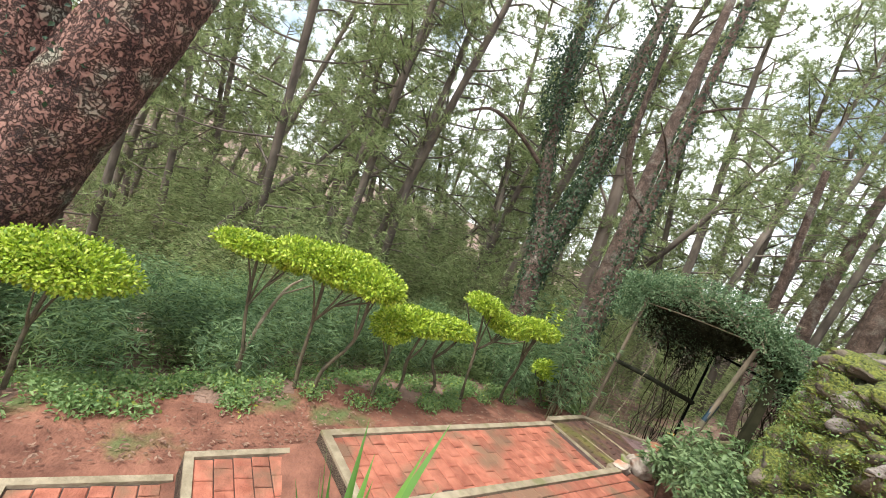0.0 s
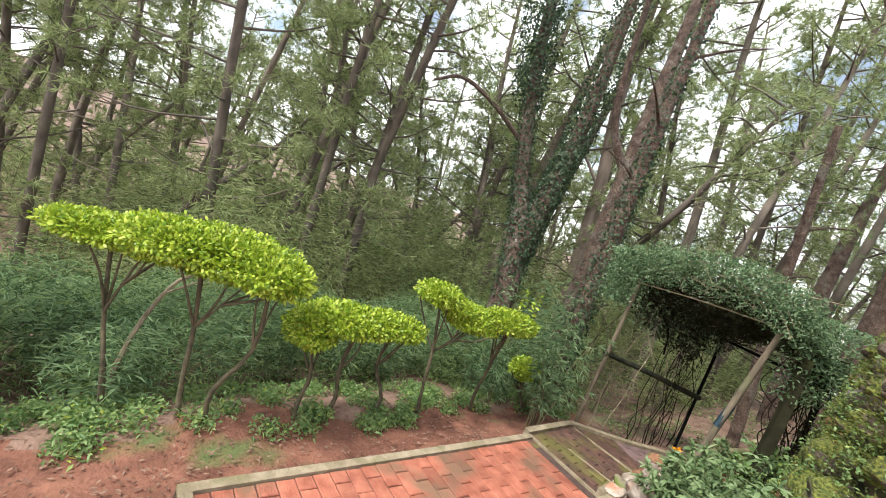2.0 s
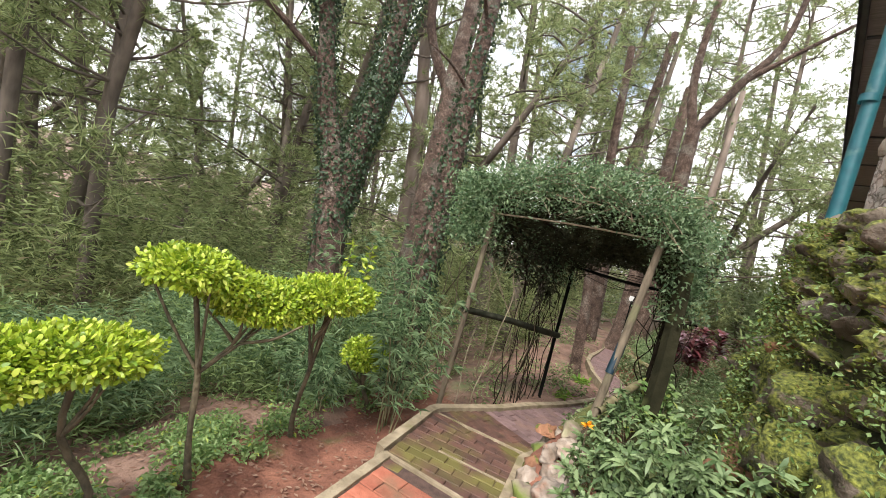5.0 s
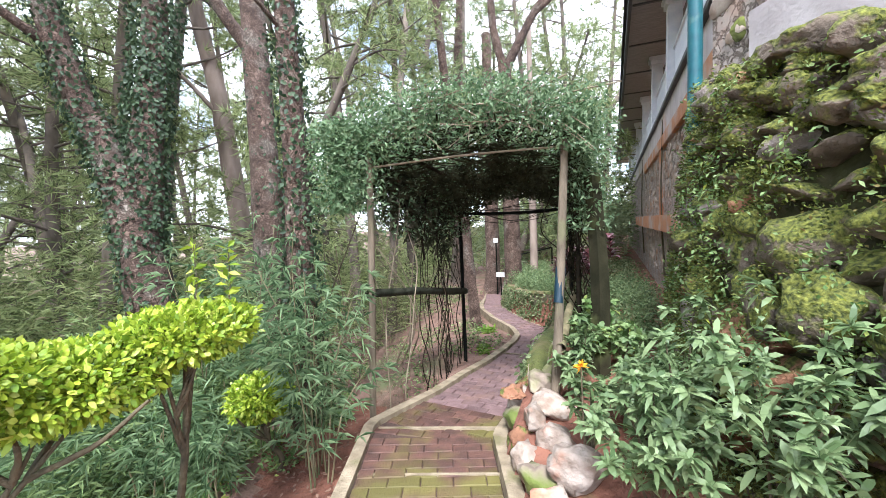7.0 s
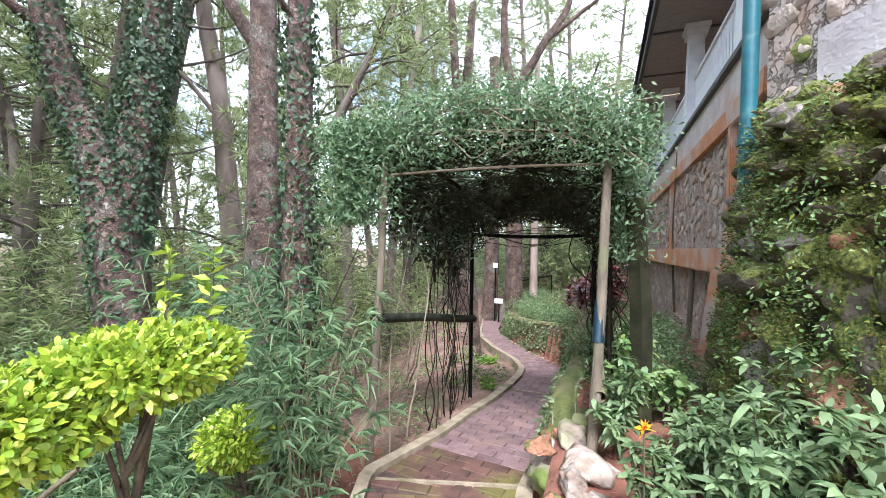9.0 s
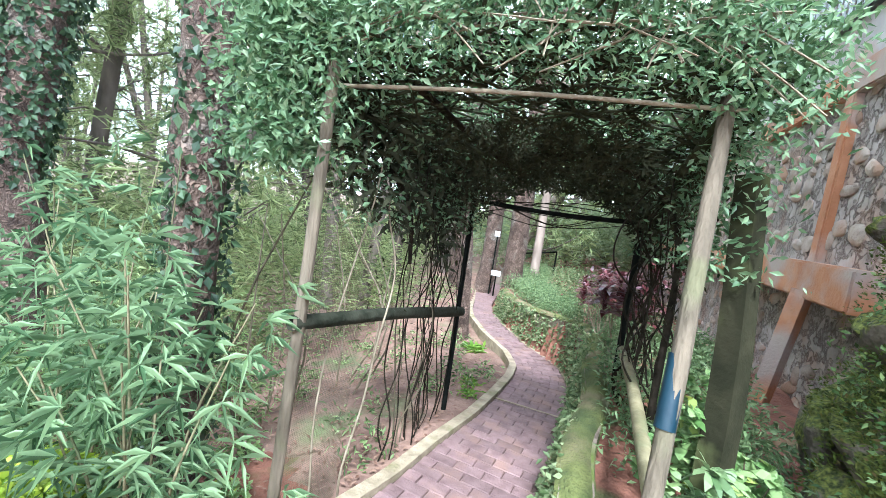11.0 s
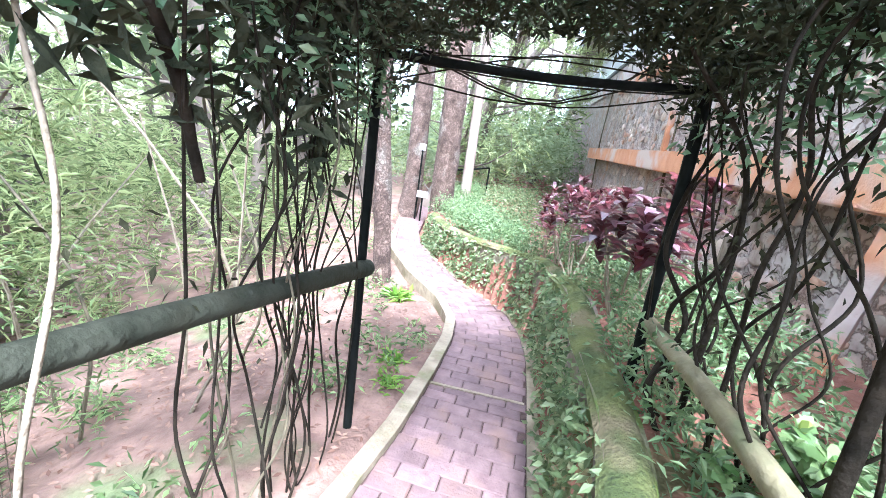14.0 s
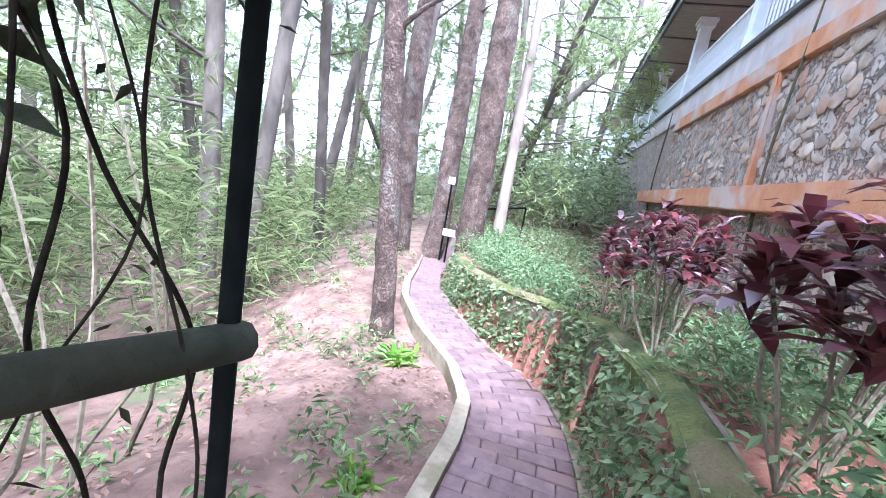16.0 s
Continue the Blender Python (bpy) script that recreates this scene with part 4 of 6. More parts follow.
# thick inner layer, its dark colour standing in for shade under the canopy
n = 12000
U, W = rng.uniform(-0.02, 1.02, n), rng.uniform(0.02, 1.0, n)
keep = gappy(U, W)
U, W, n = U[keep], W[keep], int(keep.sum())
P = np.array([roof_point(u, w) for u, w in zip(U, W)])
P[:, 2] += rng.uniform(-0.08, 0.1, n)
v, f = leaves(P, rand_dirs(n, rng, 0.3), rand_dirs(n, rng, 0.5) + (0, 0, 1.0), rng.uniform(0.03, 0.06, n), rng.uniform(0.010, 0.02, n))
part("dead_leaf_layer", quick_mesh("dead_leaf_layer", v, f), M_TANGLE, canopy, "matted leaves and twigs, coloured dark for shade")
# fringe at front and left corner
n = 9500
u = rng.uniform(-0.12, 1.12, n)
P = np.array([roof_point(q, 0.0) for q in u])
heavy = np.where(u < 0.12, 0.45, 0.14)
P += np.column_stack([rng.normal(0, 0.06, n), rng.normal(-0.05, 0.09, n), 0.16 - rng.uniform(0, 1, n) ** 1.6 * (heavy + 0.18) + rng.uniform(0, 0.25, n)])
v, f = leaves(P, rand_dirs(n, rng, 0.6) + (0, -0.3, -0.5), rand_dirs(n) + (0, -0.8, 0.6), rng.uniform(0.025, 0.055, n), rng.uniform(0.011, 0.022, n))
part("front_fringe", quick_mesh("front_fringe", v, f), L_VINE, canopy)
n = 5200
q = rng.uniform(0, 1, n)
P = np.column_stack([-1.74 + rng.normal(0, 0.13, n), 2.66 + rng.normal(0, 0.14, n), 2.34 - q ** 1.7 * 0.7])
v, f = leaves(P, rand_dirs(n, rng, 0.6) + (0, 0, -0.4), rand_dirs(n) + (0, -0.8, 0.6), rng.uniform(0.035, 0.065, n), rng.uniform(0.015, 0.028, n))
part("hanging_side", quick_mesh("hanging_side", v, f), L_VINE, canopy, "curtain of leaves hanging beside the post")
n = 2200
q = rng.uniform(0, 1, n)
P = np.column_stack([0.16 + rng.normal(0, 0.10, n), 3.0 + rng.uniform(-0.1, 1.3, n), 2.3 - q ** 1.5 * 0.9])
v, f = leaves(P, rand_dirs(n, rng, 0.6) + (0, 0, -0.4), rand_dirs(n) + (0.3, -0.8, 0.6), rng.uniform(0.03, 0.055, n), rng.uniform(0.012, 0.024, n))
part("hanging_side", quick_mesh("hanging_side", v, f), L_VINE, canopy)
pale = []
for k in range(34):
    q = roof_point(rng.uniform(0.25, 1.0), 0.0) + (0, -0.06, rng.uniform(-0.02, 0.25))
    d = np.array((rng.uniform(-0.45, 0.45), rng.uniform(-0.1, 0.05), rng.uniform(-0.16, 0.10)))
    pale.append(tube(smooth_line([q - d, q + (0, 0, 0.04), q + d + (0, -0.05, -0.07)], 6), [0.006, 0.003], 4))
for tw in pale:
    part("dry_twig", quick_mesh("dry_twig", *tw), M_VINE_PALE, canopy)


def stem_fan(name, base, tops, mat, thick, wander=0.07):
    """Stems that leave one foot together and wander apart as they climb; each is a part."""
    for e in tops:
        b, e = np.array(base) + np.append(rng.normal(0, 0.035, 2), 0), np.array(e)
        side = rng.normal(0, wander, 2)
        pts = [b]
        for s in (0.17, 0.34, 0.5, 0.67, 0.84):
            side = side * 0.55 + rng.normal(0, wander, 2)
            lean = s ** 1.4
            pts.append((b[0] + (e[0] - b[0]) * lean + side[0], b[1] + (e[1] - b[1]) * lean + side[1], b[2] + (e[2] - b[2]) * s))
        r0 = rng.uniform(*thick)
        part(name, quick_mesh(name, *tube(smooth_line(pts + [e], 44), [r0 * 1.3, r0 * 0.7], 6, 0.05), True), mat, canopy)


def side_top(left, t):
    return np.array((-1.49 + 0.12 * t, 2.64 + 1.78 * t, 2.03 - 0.37 * t)) if left else np.array((0.10 - 0.12 * t, 3.1 + 1.35 * t, 2.04 - 0.36 * t))


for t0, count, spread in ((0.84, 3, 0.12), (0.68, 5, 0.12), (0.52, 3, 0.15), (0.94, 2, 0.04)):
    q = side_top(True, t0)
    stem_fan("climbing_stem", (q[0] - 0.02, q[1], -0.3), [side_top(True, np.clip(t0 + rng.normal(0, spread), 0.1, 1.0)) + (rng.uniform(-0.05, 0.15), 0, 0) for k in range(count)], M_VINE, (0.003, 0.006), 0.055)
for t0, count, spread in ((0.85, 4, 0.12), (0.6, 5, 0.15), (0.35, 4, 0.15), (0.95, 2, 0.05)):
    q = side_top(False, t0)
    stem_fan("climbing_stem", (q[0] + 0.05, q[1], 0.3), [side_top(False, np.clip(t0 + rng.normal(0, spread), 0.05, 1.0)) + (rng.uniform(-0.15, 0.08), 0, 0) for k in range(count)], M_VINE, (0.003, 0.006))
for t0 in (0.05, 0.22):
    q = side_top(True, t0)
    stem_fan("pale_stem", (q[0], q[1], -0.35), [side_top(True, t0 + 0.15) + (0.05, 0, 0.0)], M_VINE_PALE, (0.004, 0.006), 0.05)
q = side_top(False, 0.75)
stem_fan("thick_stem", (q[0] + 0.04, q[1], 0.3), [side_top(False, 0.5), side_top(False, 0.9), side_top(False, 0.75)], M_VINE, (0.007, 0.010))
for (a, b, z, n) in (((-1.5, 2.65), (-1.38, 4.45), (2.0, 1.65), 2300), ((0.12, 3.1), (0.0, 4.5), (2.0, 1.65), 900)):
    t = rng.uniform(0, 1, n) ** 1.0
    h = rng.uniform(0, 1, n) ** 2.0
    P = np.column_stack([a[0] + (b[0] - a[0]) * t + rng.normal(0, 0.08, n), a[1] + (b[1] - a[1]) * t + rng.normal(0, 0.06, n), z[0] + (z[1] - z[0]) * t - h * (0.6 - 0.3 * t)])
    v, f = leaves(P, rand_dirs(n, rng, 0.6), rand_dirs(n), rng.uniform(0.03, 0.055, n), rng.uniform(0.014, 0.026, n))
    part("inner_leaves", quick_mesh("inner_leaves", v, f), L_VINE, canopy)
arch = []
for k in range(7):
    u0 = rng.uniform(0, 1)
    p0, p1 = roof_point(0.0, 1.0) + (0.02, 0, -0.02), roof_point(1.0, 1.0) + (0, 0, -0.02)
    sag = rng.uniform(-0.10, 0.12)
    arch.append(tube(smooth_line([p0 + rng.normal(0, 0.05, 3), (p0 + p1) / 2 + (0, rng.normal(0, 0.08), -0.06 + sag), p1 + rng.normal(0, 0.06, 3)], 10), [0.004, 0.003], 4))
part("arch_tangle", quick_mesh("arch_tangle", *join(*arch), True), M_VINE, canopy)


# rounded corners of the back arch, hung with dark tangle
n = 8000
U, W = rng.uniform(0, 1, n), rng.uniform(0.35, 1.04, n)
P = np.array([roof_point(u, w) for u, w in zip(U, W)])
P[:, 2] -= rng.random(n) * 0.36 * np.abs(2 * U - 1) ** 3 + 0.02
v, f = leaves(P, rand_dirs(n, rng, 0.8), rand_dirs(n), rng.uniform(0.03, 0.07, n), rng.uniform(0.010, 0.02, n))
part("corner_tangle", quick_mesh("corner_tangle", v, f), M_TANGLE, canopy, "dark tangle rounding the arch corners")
# side growth, toned dark to stand for the shaded interior
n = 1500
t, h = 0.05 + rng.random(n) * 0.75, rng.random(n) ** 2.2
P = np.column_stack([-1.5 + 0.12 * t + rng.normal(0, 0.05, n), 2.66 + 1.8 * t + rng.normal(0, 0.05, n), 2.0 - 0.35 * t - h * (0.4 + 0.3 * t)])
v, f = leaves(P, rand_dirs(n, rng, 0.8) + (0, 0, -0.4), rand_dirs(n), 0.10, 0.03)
part("side_tangle", quick_mesh("side_tangle", v, f), M_TANGLE, canopy, "side growth coloured dark for shade")
for k in range(2):
    # looping stems that cross the open side
    t0 = rng.uniform(0.15, 0.9)
    p = np.array((-1.48 + 0.11 * t0, 2.64 + 1.78 * t0, rng.uniform(-0.2, 0.5)))
    q = np.array((-1.48 + 0.11 * t0, 2.64 + 1.78 * t0, rng.uniform(1.3, 1.8)))
    side = np.array((0.06, 0.99, 0)) * rng.uniform(-0.35, 0.35)
    pts = [p, p * 0.75 + q * 0.25 + side, p * 0.5 + q * 0.5 - side * 0.3, p * 0.3 + q * 0.7 + side * 1.2, q]
    part("looping_stem", quick_mesh("looping_stem", *tube(smooth_line(pts, 40), [rng.uniform(0.004, 0.007), 0.003], 6, 0.04), True), M_VINE, canopy)
# sparse leaves whose dark olive paints the shade on both sides
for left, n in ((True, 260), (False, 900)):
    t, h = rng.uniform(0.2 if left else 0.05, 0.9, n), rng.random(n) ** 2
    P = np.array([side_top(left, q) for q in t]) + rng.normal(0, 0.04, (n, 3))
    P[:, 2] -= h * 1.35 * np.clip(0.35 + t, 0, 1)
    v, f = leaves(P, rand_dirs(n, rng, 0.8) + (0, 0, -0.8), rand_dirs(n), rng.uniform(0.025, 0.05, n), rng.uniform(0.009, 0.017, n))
    part("dead_leaf_screen", quick_mesh("dead_leaf_screen", v, f), M_SCREEN, canopy, "leaf screen coloured dark olive for shade")["kind"] = "stuff"
# fine netting on the wood side, beside the front post
def net_point(t, z):
    f = np.array((np.interp(z, (-0.5, 0.3, 1.2, 2.06), (-1.56, -1.52, -1.47, -1.46)), 2.57))
    p = f * (1 - t) + np.array((-1.37, 4.42)) * t
    w = 0.02 * noise.noise(Vector((t * 4, z * 3, 6.0)))
    return (p[0] - 0.05 + w, p[1] + 0.03, z)


wires = []
for t in np.linspace(0.0, 0.28, 40):
    wires.append(tube([net_point(t, z) for z in np.linspace(-0.3, 2.0 - 0.4 * t, 9)], [0.0008, 0.0008], 3))
for z in np.arange(-0.28, 1.82, 0.0125):
    wires.append(tube([net_point(t, z) for t in np.linspace(0, 0.28, 4)], [0.0008, 0.0008], 3))
part("netting", quick_mesh("netting", *join(*wires)), M_STEM, pergola, "fine weathered netting")
# old woody limbs that carry the mat, and a screen of thin stems
for pts, r0 in (([(-1.5, 2.78, 1.98), (-1.49, 3.08, 1.78), (-1.42, 3.36, 1.5), (-1.43, 3.5, 1.15)], 0.022), ([(-1.25, 2.9, 2.08), (-1.15, 3.4, 1.98), (-1.0, 4.1, 1.86)], 0.022), ([(0.06, 3.5, 0.6), (0.02, 3.6, 1.6), (-0.35, 3.8, 1.93), (-0.9, 3.9, 1.96)], 0.02), ([(0.0, 4.1, 0.5), (0.0, 4.15, 1.3), (-0.25, 4.25, 1.72)], 0.012)):
    part("old_limb", quick_mesh("old_limb", *tube(smooth_line(pts, 24), [r0, r0 * 0.55], 7, 0.08), True), M_VINE, canopy, "crooked dark woody limb")
for t0, count, spread in ((0.76, 5, 0.07), (0.6, 4, 0.07)):
    q = side_top(True, t0)
    stem_fan("climbing_stem", (q[0] - 0.03, q[1], -0.32), [side_top(True, np.clip(t0 + rng.normal(0, spread), 0.1, 1.0)) + (rng.uniform(-0.08, 0.1), 0, rng.uniform(-0.3, 0)) for k in range(count)], M_STEM if count == 4 else M_VINE, (0.0025, 0.0045), 0.06)
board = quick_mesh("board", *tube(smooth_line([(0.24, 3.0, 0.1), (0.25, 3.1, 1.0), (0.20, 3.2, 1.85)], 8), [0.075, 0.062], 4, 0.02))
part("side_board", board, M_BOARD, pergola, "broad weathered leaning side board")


# ---- lime topiary ----
def topiary(lobes, stems, count, label, sprigs=(), leaf=0.040):
    base = stems[0][0]
    t = thing("topiary_shrub", base, label, "shrub", "lime topiary")
    vs = []
    total = sum(a * b + b * c + a * c for _, (a, b, c) in lobes)
    for c, (a, b, h) in lobes:
        n = int(2.1 * count * (a * b + b * h + a * h) / total)
        d = rand_dirs(n)
        k = 0.80 + 0.26 * rng.random(n) ** 1.5 + 0.17 * np.array([noise.noise(Vector(q * 2.6) + Vector(c)) + 0.7 * noise.noise(Vector(q * 7) + Vector(c)) for q in d])
        k *= np.where(rng.random(n) < 0.25, rng.uniform(0.5, 0.9, n), 1.0)
        flat = np.where(d[:, 2] < 0, 0.7, 1.0)
        P = np.array(c) + d * k[:, None] * np.array((a, b, h)) * np.column_stack([np.ones(n), np.ones(n), flat])
        out = unit(d / np.array((a, b, h)))
        vs.append(oval_leaves(P, out + rand_dirs(n) * 0.9 + (0, 0, 0.2), out * 0.7 + rand_dirs(n) * 0.5 + (0, 0, 0.6), leaf * rng.uniform(0.7, 1.25, n), leaf * 0.5 * rng.uniform(0.8, 1.2, n)))
    part("clipped_crown", quick_mesh("clipped_crown", *join(*vs)), L_LIME, t, "dense small lime-green leaves")
    for s in stems:
        part("stem", quick_mesh("stem", *tube(smooth_line(s, 10), [0.024, 0.015] if len(s) > 3 else [0.013, 0.006], 7, 0.12), True), M_STEM, t)
    for p in sprigs:
        p = np.array(p)
        part("sprig_stem", quick_mesh("sprig_stem", *tube([p, p + (0.01, 0.02, 0.16), p + (0.03, 0.0, 0.34)], [0.005, 0.002], 4)), M_STEM, t)
        n = 26
        q = p + np.outer(np.linspace(0.05, 1, n), (0.03, 0, 0.34))
        part("sprig_leaves", quick_mesh("sprig_leaves", *leaves(q, rand_dirs(n, rng, 0.3) + (0, 0, 0.35), rand_dirs(n) + (0, 0, 1), 0.075, 0.032)), L_LIME, t)
    return t


def twig_fan(base, tops):
    """A crooked stem that forks below the crown into thin twigs."""
    out = []
    fork = None
    for t in tops:
        b, e = np.array(base, dtype=float), np.array(t, dtype=float)
        if fork is None:
            mid = [b + (e - b) * q + np.append(rng.normal(0, 0.05, 2), 0) for q in (0.3, 0.6)]
            out.append([b, mid[0], mid[1], e])
            fork = mid[1]
        else:
            mid = [fork, fork + (e - fork) * 0.5 + np.append(rng.normal(0, 0.03, 2), 0)]
            out.append([fork, mid[1], e])
        for k in range(2):
            tip = e + np.append(rng.normal(0, 0.13, 2), 0.05)
            out.append([mid[1], (mid[1] + tip) / 2 + rng.normal(0, 0.02, 3), tip])
    return out


topiary([((-0.90, -2.0, 1.13), (0.30, 0.50, 0.22)), ((-0.88, -2.38, 1.16), (0.28, 0.36, 0.17)), ((-0.72, -1.72, 1.12), (0.26, 0.30, 0.17))],
        twig_fan((-1.02, -2.05, -0.35), [(-0.9, -2.2, 1.05), (-0.85, -1.85, 1.0)]) + twig_fan((-0.98, -1.85, -0.35), [(-0.85, -1.7, 1.0)]), 8500, "large cloud-pruned shrub with bright lime-green leaves")
topiary([((-1.22, -2.88, 1.02), (0.24, 0.40, 0.12)), ((-1.1, -2.55, 1.0), (0.16, 0.2, 0.09))],
        twig_fan((-1.25, -2.62, -0.5), [(-1.25, -2.85, 0.95), (-1.1, -2.6, 0.95)]), 3800, "flat cloud-pruned lime shrub on a bent stem")
topiary([((-1.22, -0.92, 0.74), (0.27, 0.42, 0.15)), ((-1.15, -1.25, 0.62), (0.22, 0.24, 0.22)), ((-1.25, -0.5, 0.76), (0.22, 0.34, 0.13))],
        twig_fan((-1.12, -1.15, -0.35), [(-1.15, -1.22, 0.5)]) + twig_fan((-1.30, -0.85, -0.4), [(-1.25, -0.8, 0.65)]) + twig_fan((-1.5, -0.33, -0.4), [(-1.28, -0.45, 0.68)]), 7000, "long flat-topped lime-green topiary shrub")
topiary([((-1.55, 0.02, 1.13), (0.22, 0.26, 0.13)), ((-1.55, 0.25, 1.04), (0.20, 0.22, 0.12)), ((-1.58, 0.55, 0.93), (0.25, 0.36, 0.16)), ((-1.52, 0.98, 1.02), (0.24, 0.34, 0.14))],
        twig_fan((-1.52, 0.27, -0.4), [(-1.55, 0.05, 1.05), (-1.55, 0.45, 0.85), (-1.6, 0.65, 0.85)]) + twig_fan((-1.85, 1.12, -0.4), [(-1.55, 1.0, 0.95), (-1.5, 0.85, 0.9)]), 8500, "two-tiered lime-green topiary shrub", sprigs=[(-1.55, 1.05, 1.1), (-1.5, 1.2, 1.08)])
topiary([((-2.0, 1.86, 0.30), (0.22, 0.24, 0.17))], twig_fan((-2.02, 1.95, -0.4), [(-1.95, 1.85, 0.25), (-1.9, 1.95, 0.25), (-2.05, 1.8, 0.22)]), 2200, "small round lime-green topiary ball")
topiary([((-0.75, -4.16, 0.52), (0.34, 0.5, 0.25)), ((-0.75, -4.45, 0.5), (0.3, 0.3, 0.2))], twig_fan((-0.75, -4.3, -0.7), [(-0.75, -4.2, 0.4)]), 5200, "rounded lime-green topiary shrub")
topiary([((-0.5, -4.75, -0.2), (0.22, 0.25, 0.2))], twig_fan((-0.5, -4.75, -0.8), [(-0.5, -4.75, -0.25)]), 1800, "small lime-green shrub beside the steps")


# ---- single trees near the walk ----
def limb(pts, r, segs=10, n=14, rough=0.05):
    return tube(smooth_line(pts, n), r, segs, rough)


def ivy_on(line, radius, n, size=0.07):
    """Leaves that clothe a trunk."""
    L = smooth_line(line, 40)
    k = rng.uniform(0, 39, n)
    P = np.column_stack([np.interp(k, np.arange(40), L[:, i]) for i in range(3)])
    out = rand_dirs(n, rng, 0.2)
    R = np.interp(k, np.linspace(0, 39, len(radius)), radius)
    P = P + out * (R * rng.uniform(0.9, 1.35, n))[:, None]
    return leaves(P, rand_dirs(n) + (0, 0, -0.6), out + rand_dirs(n) * 0.5, size * rng.uniform(0.7, 1.3, n), size * 0.8)


def tufts_along(tips, n, spread, per, length, width):
    c = np.repeat(np.asarray(tips), n, 0) + rng.normal(0, spread, (len(tips) * n, 3))
    return needles(c, per, length, width)


def single_tree(name, label, limbs, mat, ivy=(), crown=(), segs=12, crown_mat=None):
    """limbs: (points, radii); ivy: (points, radii, count); crown: (tips, tufts, spread)."""
    t = thing(name, limbs[0][0][0], label, "tree")
    part("trunk", quick_mesh("trunk", *limb(*limbs[0], segs, 22), True), mat, t)
    for p, r in limbs[1:]:
        part("limb", quick_mesh("limb", *limb(p, r, segs, 14), True), mat, t)
    if len(limbs) == 1:
        L = smooth_line(limbs[0][0], 12)
        for k in (7, 8, 9):
            a = rng.uniform(0, 6.28)
            d = np.array((math.cos(a), math.sin(a), 0.35)) * rng.uniform(0.5, 1.3)
            part("dead_branch", quick_mesh("dead_branch", *tube(smooth_line([L[k], L[k] + d * 0.5 + (0, 0, 0.06), L[k] + d], 6), [0.03, 0.008], 5)), mat, t)
    if ivy:
        part("ivy", quick_mesh("ivy", *join(*[ivy_on(*i) for i in ivy])), L_IVY, t, "dark glossy ivy")
    if crown:
        part("crown", quick_mesh("crown", *join(*[tufts_along(*c, 22, 0.17, 0.009) for c in crown])), crown_mat or L_PINE, t, "long green needles")
    return t


single_tree("pine_tree", "massive leaning pine trunk with red lichen-stained bark", [([(-1.95, -6.1, -2.0), (-1.85, -5.5, -0.4), (-1.8, -4.92, 1.3), (-1.8, -4.45, 2.9), (-1.75, -3.8, 6.0)], [0.5, 0.43, 0.4, 0.36]), ([(-1.8, -5.2, 1.3), (-1.9, -5.45, 3.0), (-2.0, -5.8, 6)], [0.33, 0.28, 0.22])], M_BARK_OLD, segs=20,
            ivy=[([(-1.62, -5.05, 1.6), (-1.55, -4.9, 3.0)], [0.3, 0.3], 150, 0.05)])
C_LINE = [(-3.62, 3.72, -1.6), (-3.64, 3.7, 0.4), (-3.62, 3.68, 2.0), (-3.95, 3.95, 4.1), (-4.35, 4.35, 6.1), (-4.9, 4.9, 9.5)]
single_tree("pine_tree", "tall leaning pine with flaking brown bark and a side limb", [(C_LINE, [0.24, 0.2, 0.18, 0.16, 0.13, 0.1]), ([(-3.88, 3.9, 3.7), (-4.25, 3.45, 4.8), (-4.15, 3.1, 7.0)], [0.09, 0.07, 0.05])], M_BARK,
            ivy=[(C_LINE[:4], [0.2, 0.17], 700, 0.045)])
D_LINE = [(-2.30, 2.62, -1.0), (-2.30, 2.67, 0.5), (-2.36, 2.76, 2.2), (-2.6, 3.0, 4.5), (-2.8, 3.3, 8.0)]
single_tree("ivy_clad_tree", "straight trunk clothed in dark green ivy", [(D_LINE, [0.13, 0.12, 0.1, 0.07])], M_BARK, ivy=[(D_LINE, [0.15, 0.15, 0.13, 0.10], 3000, 0.055)])
E_LINE = [(-4.9, 3.0, -2.0), (-5.05, 3.1, 0.6), (-5.5, 3.1, 2.2), (-6.3, 3.05, 3.7), (-6.8, 2.7, 6.5), (-6.9, 2.5, 9.0)]
E_LINE2 = [(-5.2, 3.1, 1.2), (-5.6, 3.6, 3.2), (-6.0, 4.1, 5.0), (-6.2, 4.3, 9.0)]
single_tree("ivy_clad_tree", "forked old tree smothered in dark ivy", [(E_LINE, [0.3, 0.26, 0.18, 0.14, 0.1]), (E_LINE2, [0.24, 0.2, 0.16, 0.1]), ([(-6.4, 3.0, 4.0), (-6.6, 2.0, 4.6), (-6.9, 1.2, 4.9), (-7.0, 0.6, 4.6)], [0.06, 0.05, 0.03])], M_BARK,
            ivy=[(E_LINE[1:], [0.24, 0.2, 0.2, 0.2], 4600, 0.065), (E_LINE2, [0.25, 0.25, 0.4], 6500, 0.07), ([(-6.9, 2.5, 7.5), (-6.6, 2.8, 5.0)], [0.45, 0.3], 2200, 0.07)])
G_LINE = [(-6.6, 6.4, -2.5), (-7.2, 6.44, 2.1), (-7.5, 6.4, 4.5), (-7.9, 6.3, 6.6), (-7.7, 6.0, 10)]
single_tree("pine_tree", "slender pine with flaking greyish brown bark", [(G_LINE, [0.24, 0.2, 0.16, 0.12]), ([(-7.45, 6.4, 4.0), (-7.9, 5.7, 4.9), (-8.4, 5.1, 5.2)], [0.05, 0.04, 0.02])], M_FLAKY_BARK)
K_LINE = [(-3.6, 11.2, -0.6), (-3.85, 11.45, 2.5), (-3.95, 11.8, 5.0), (-3.9, 12.3, 9.0)]
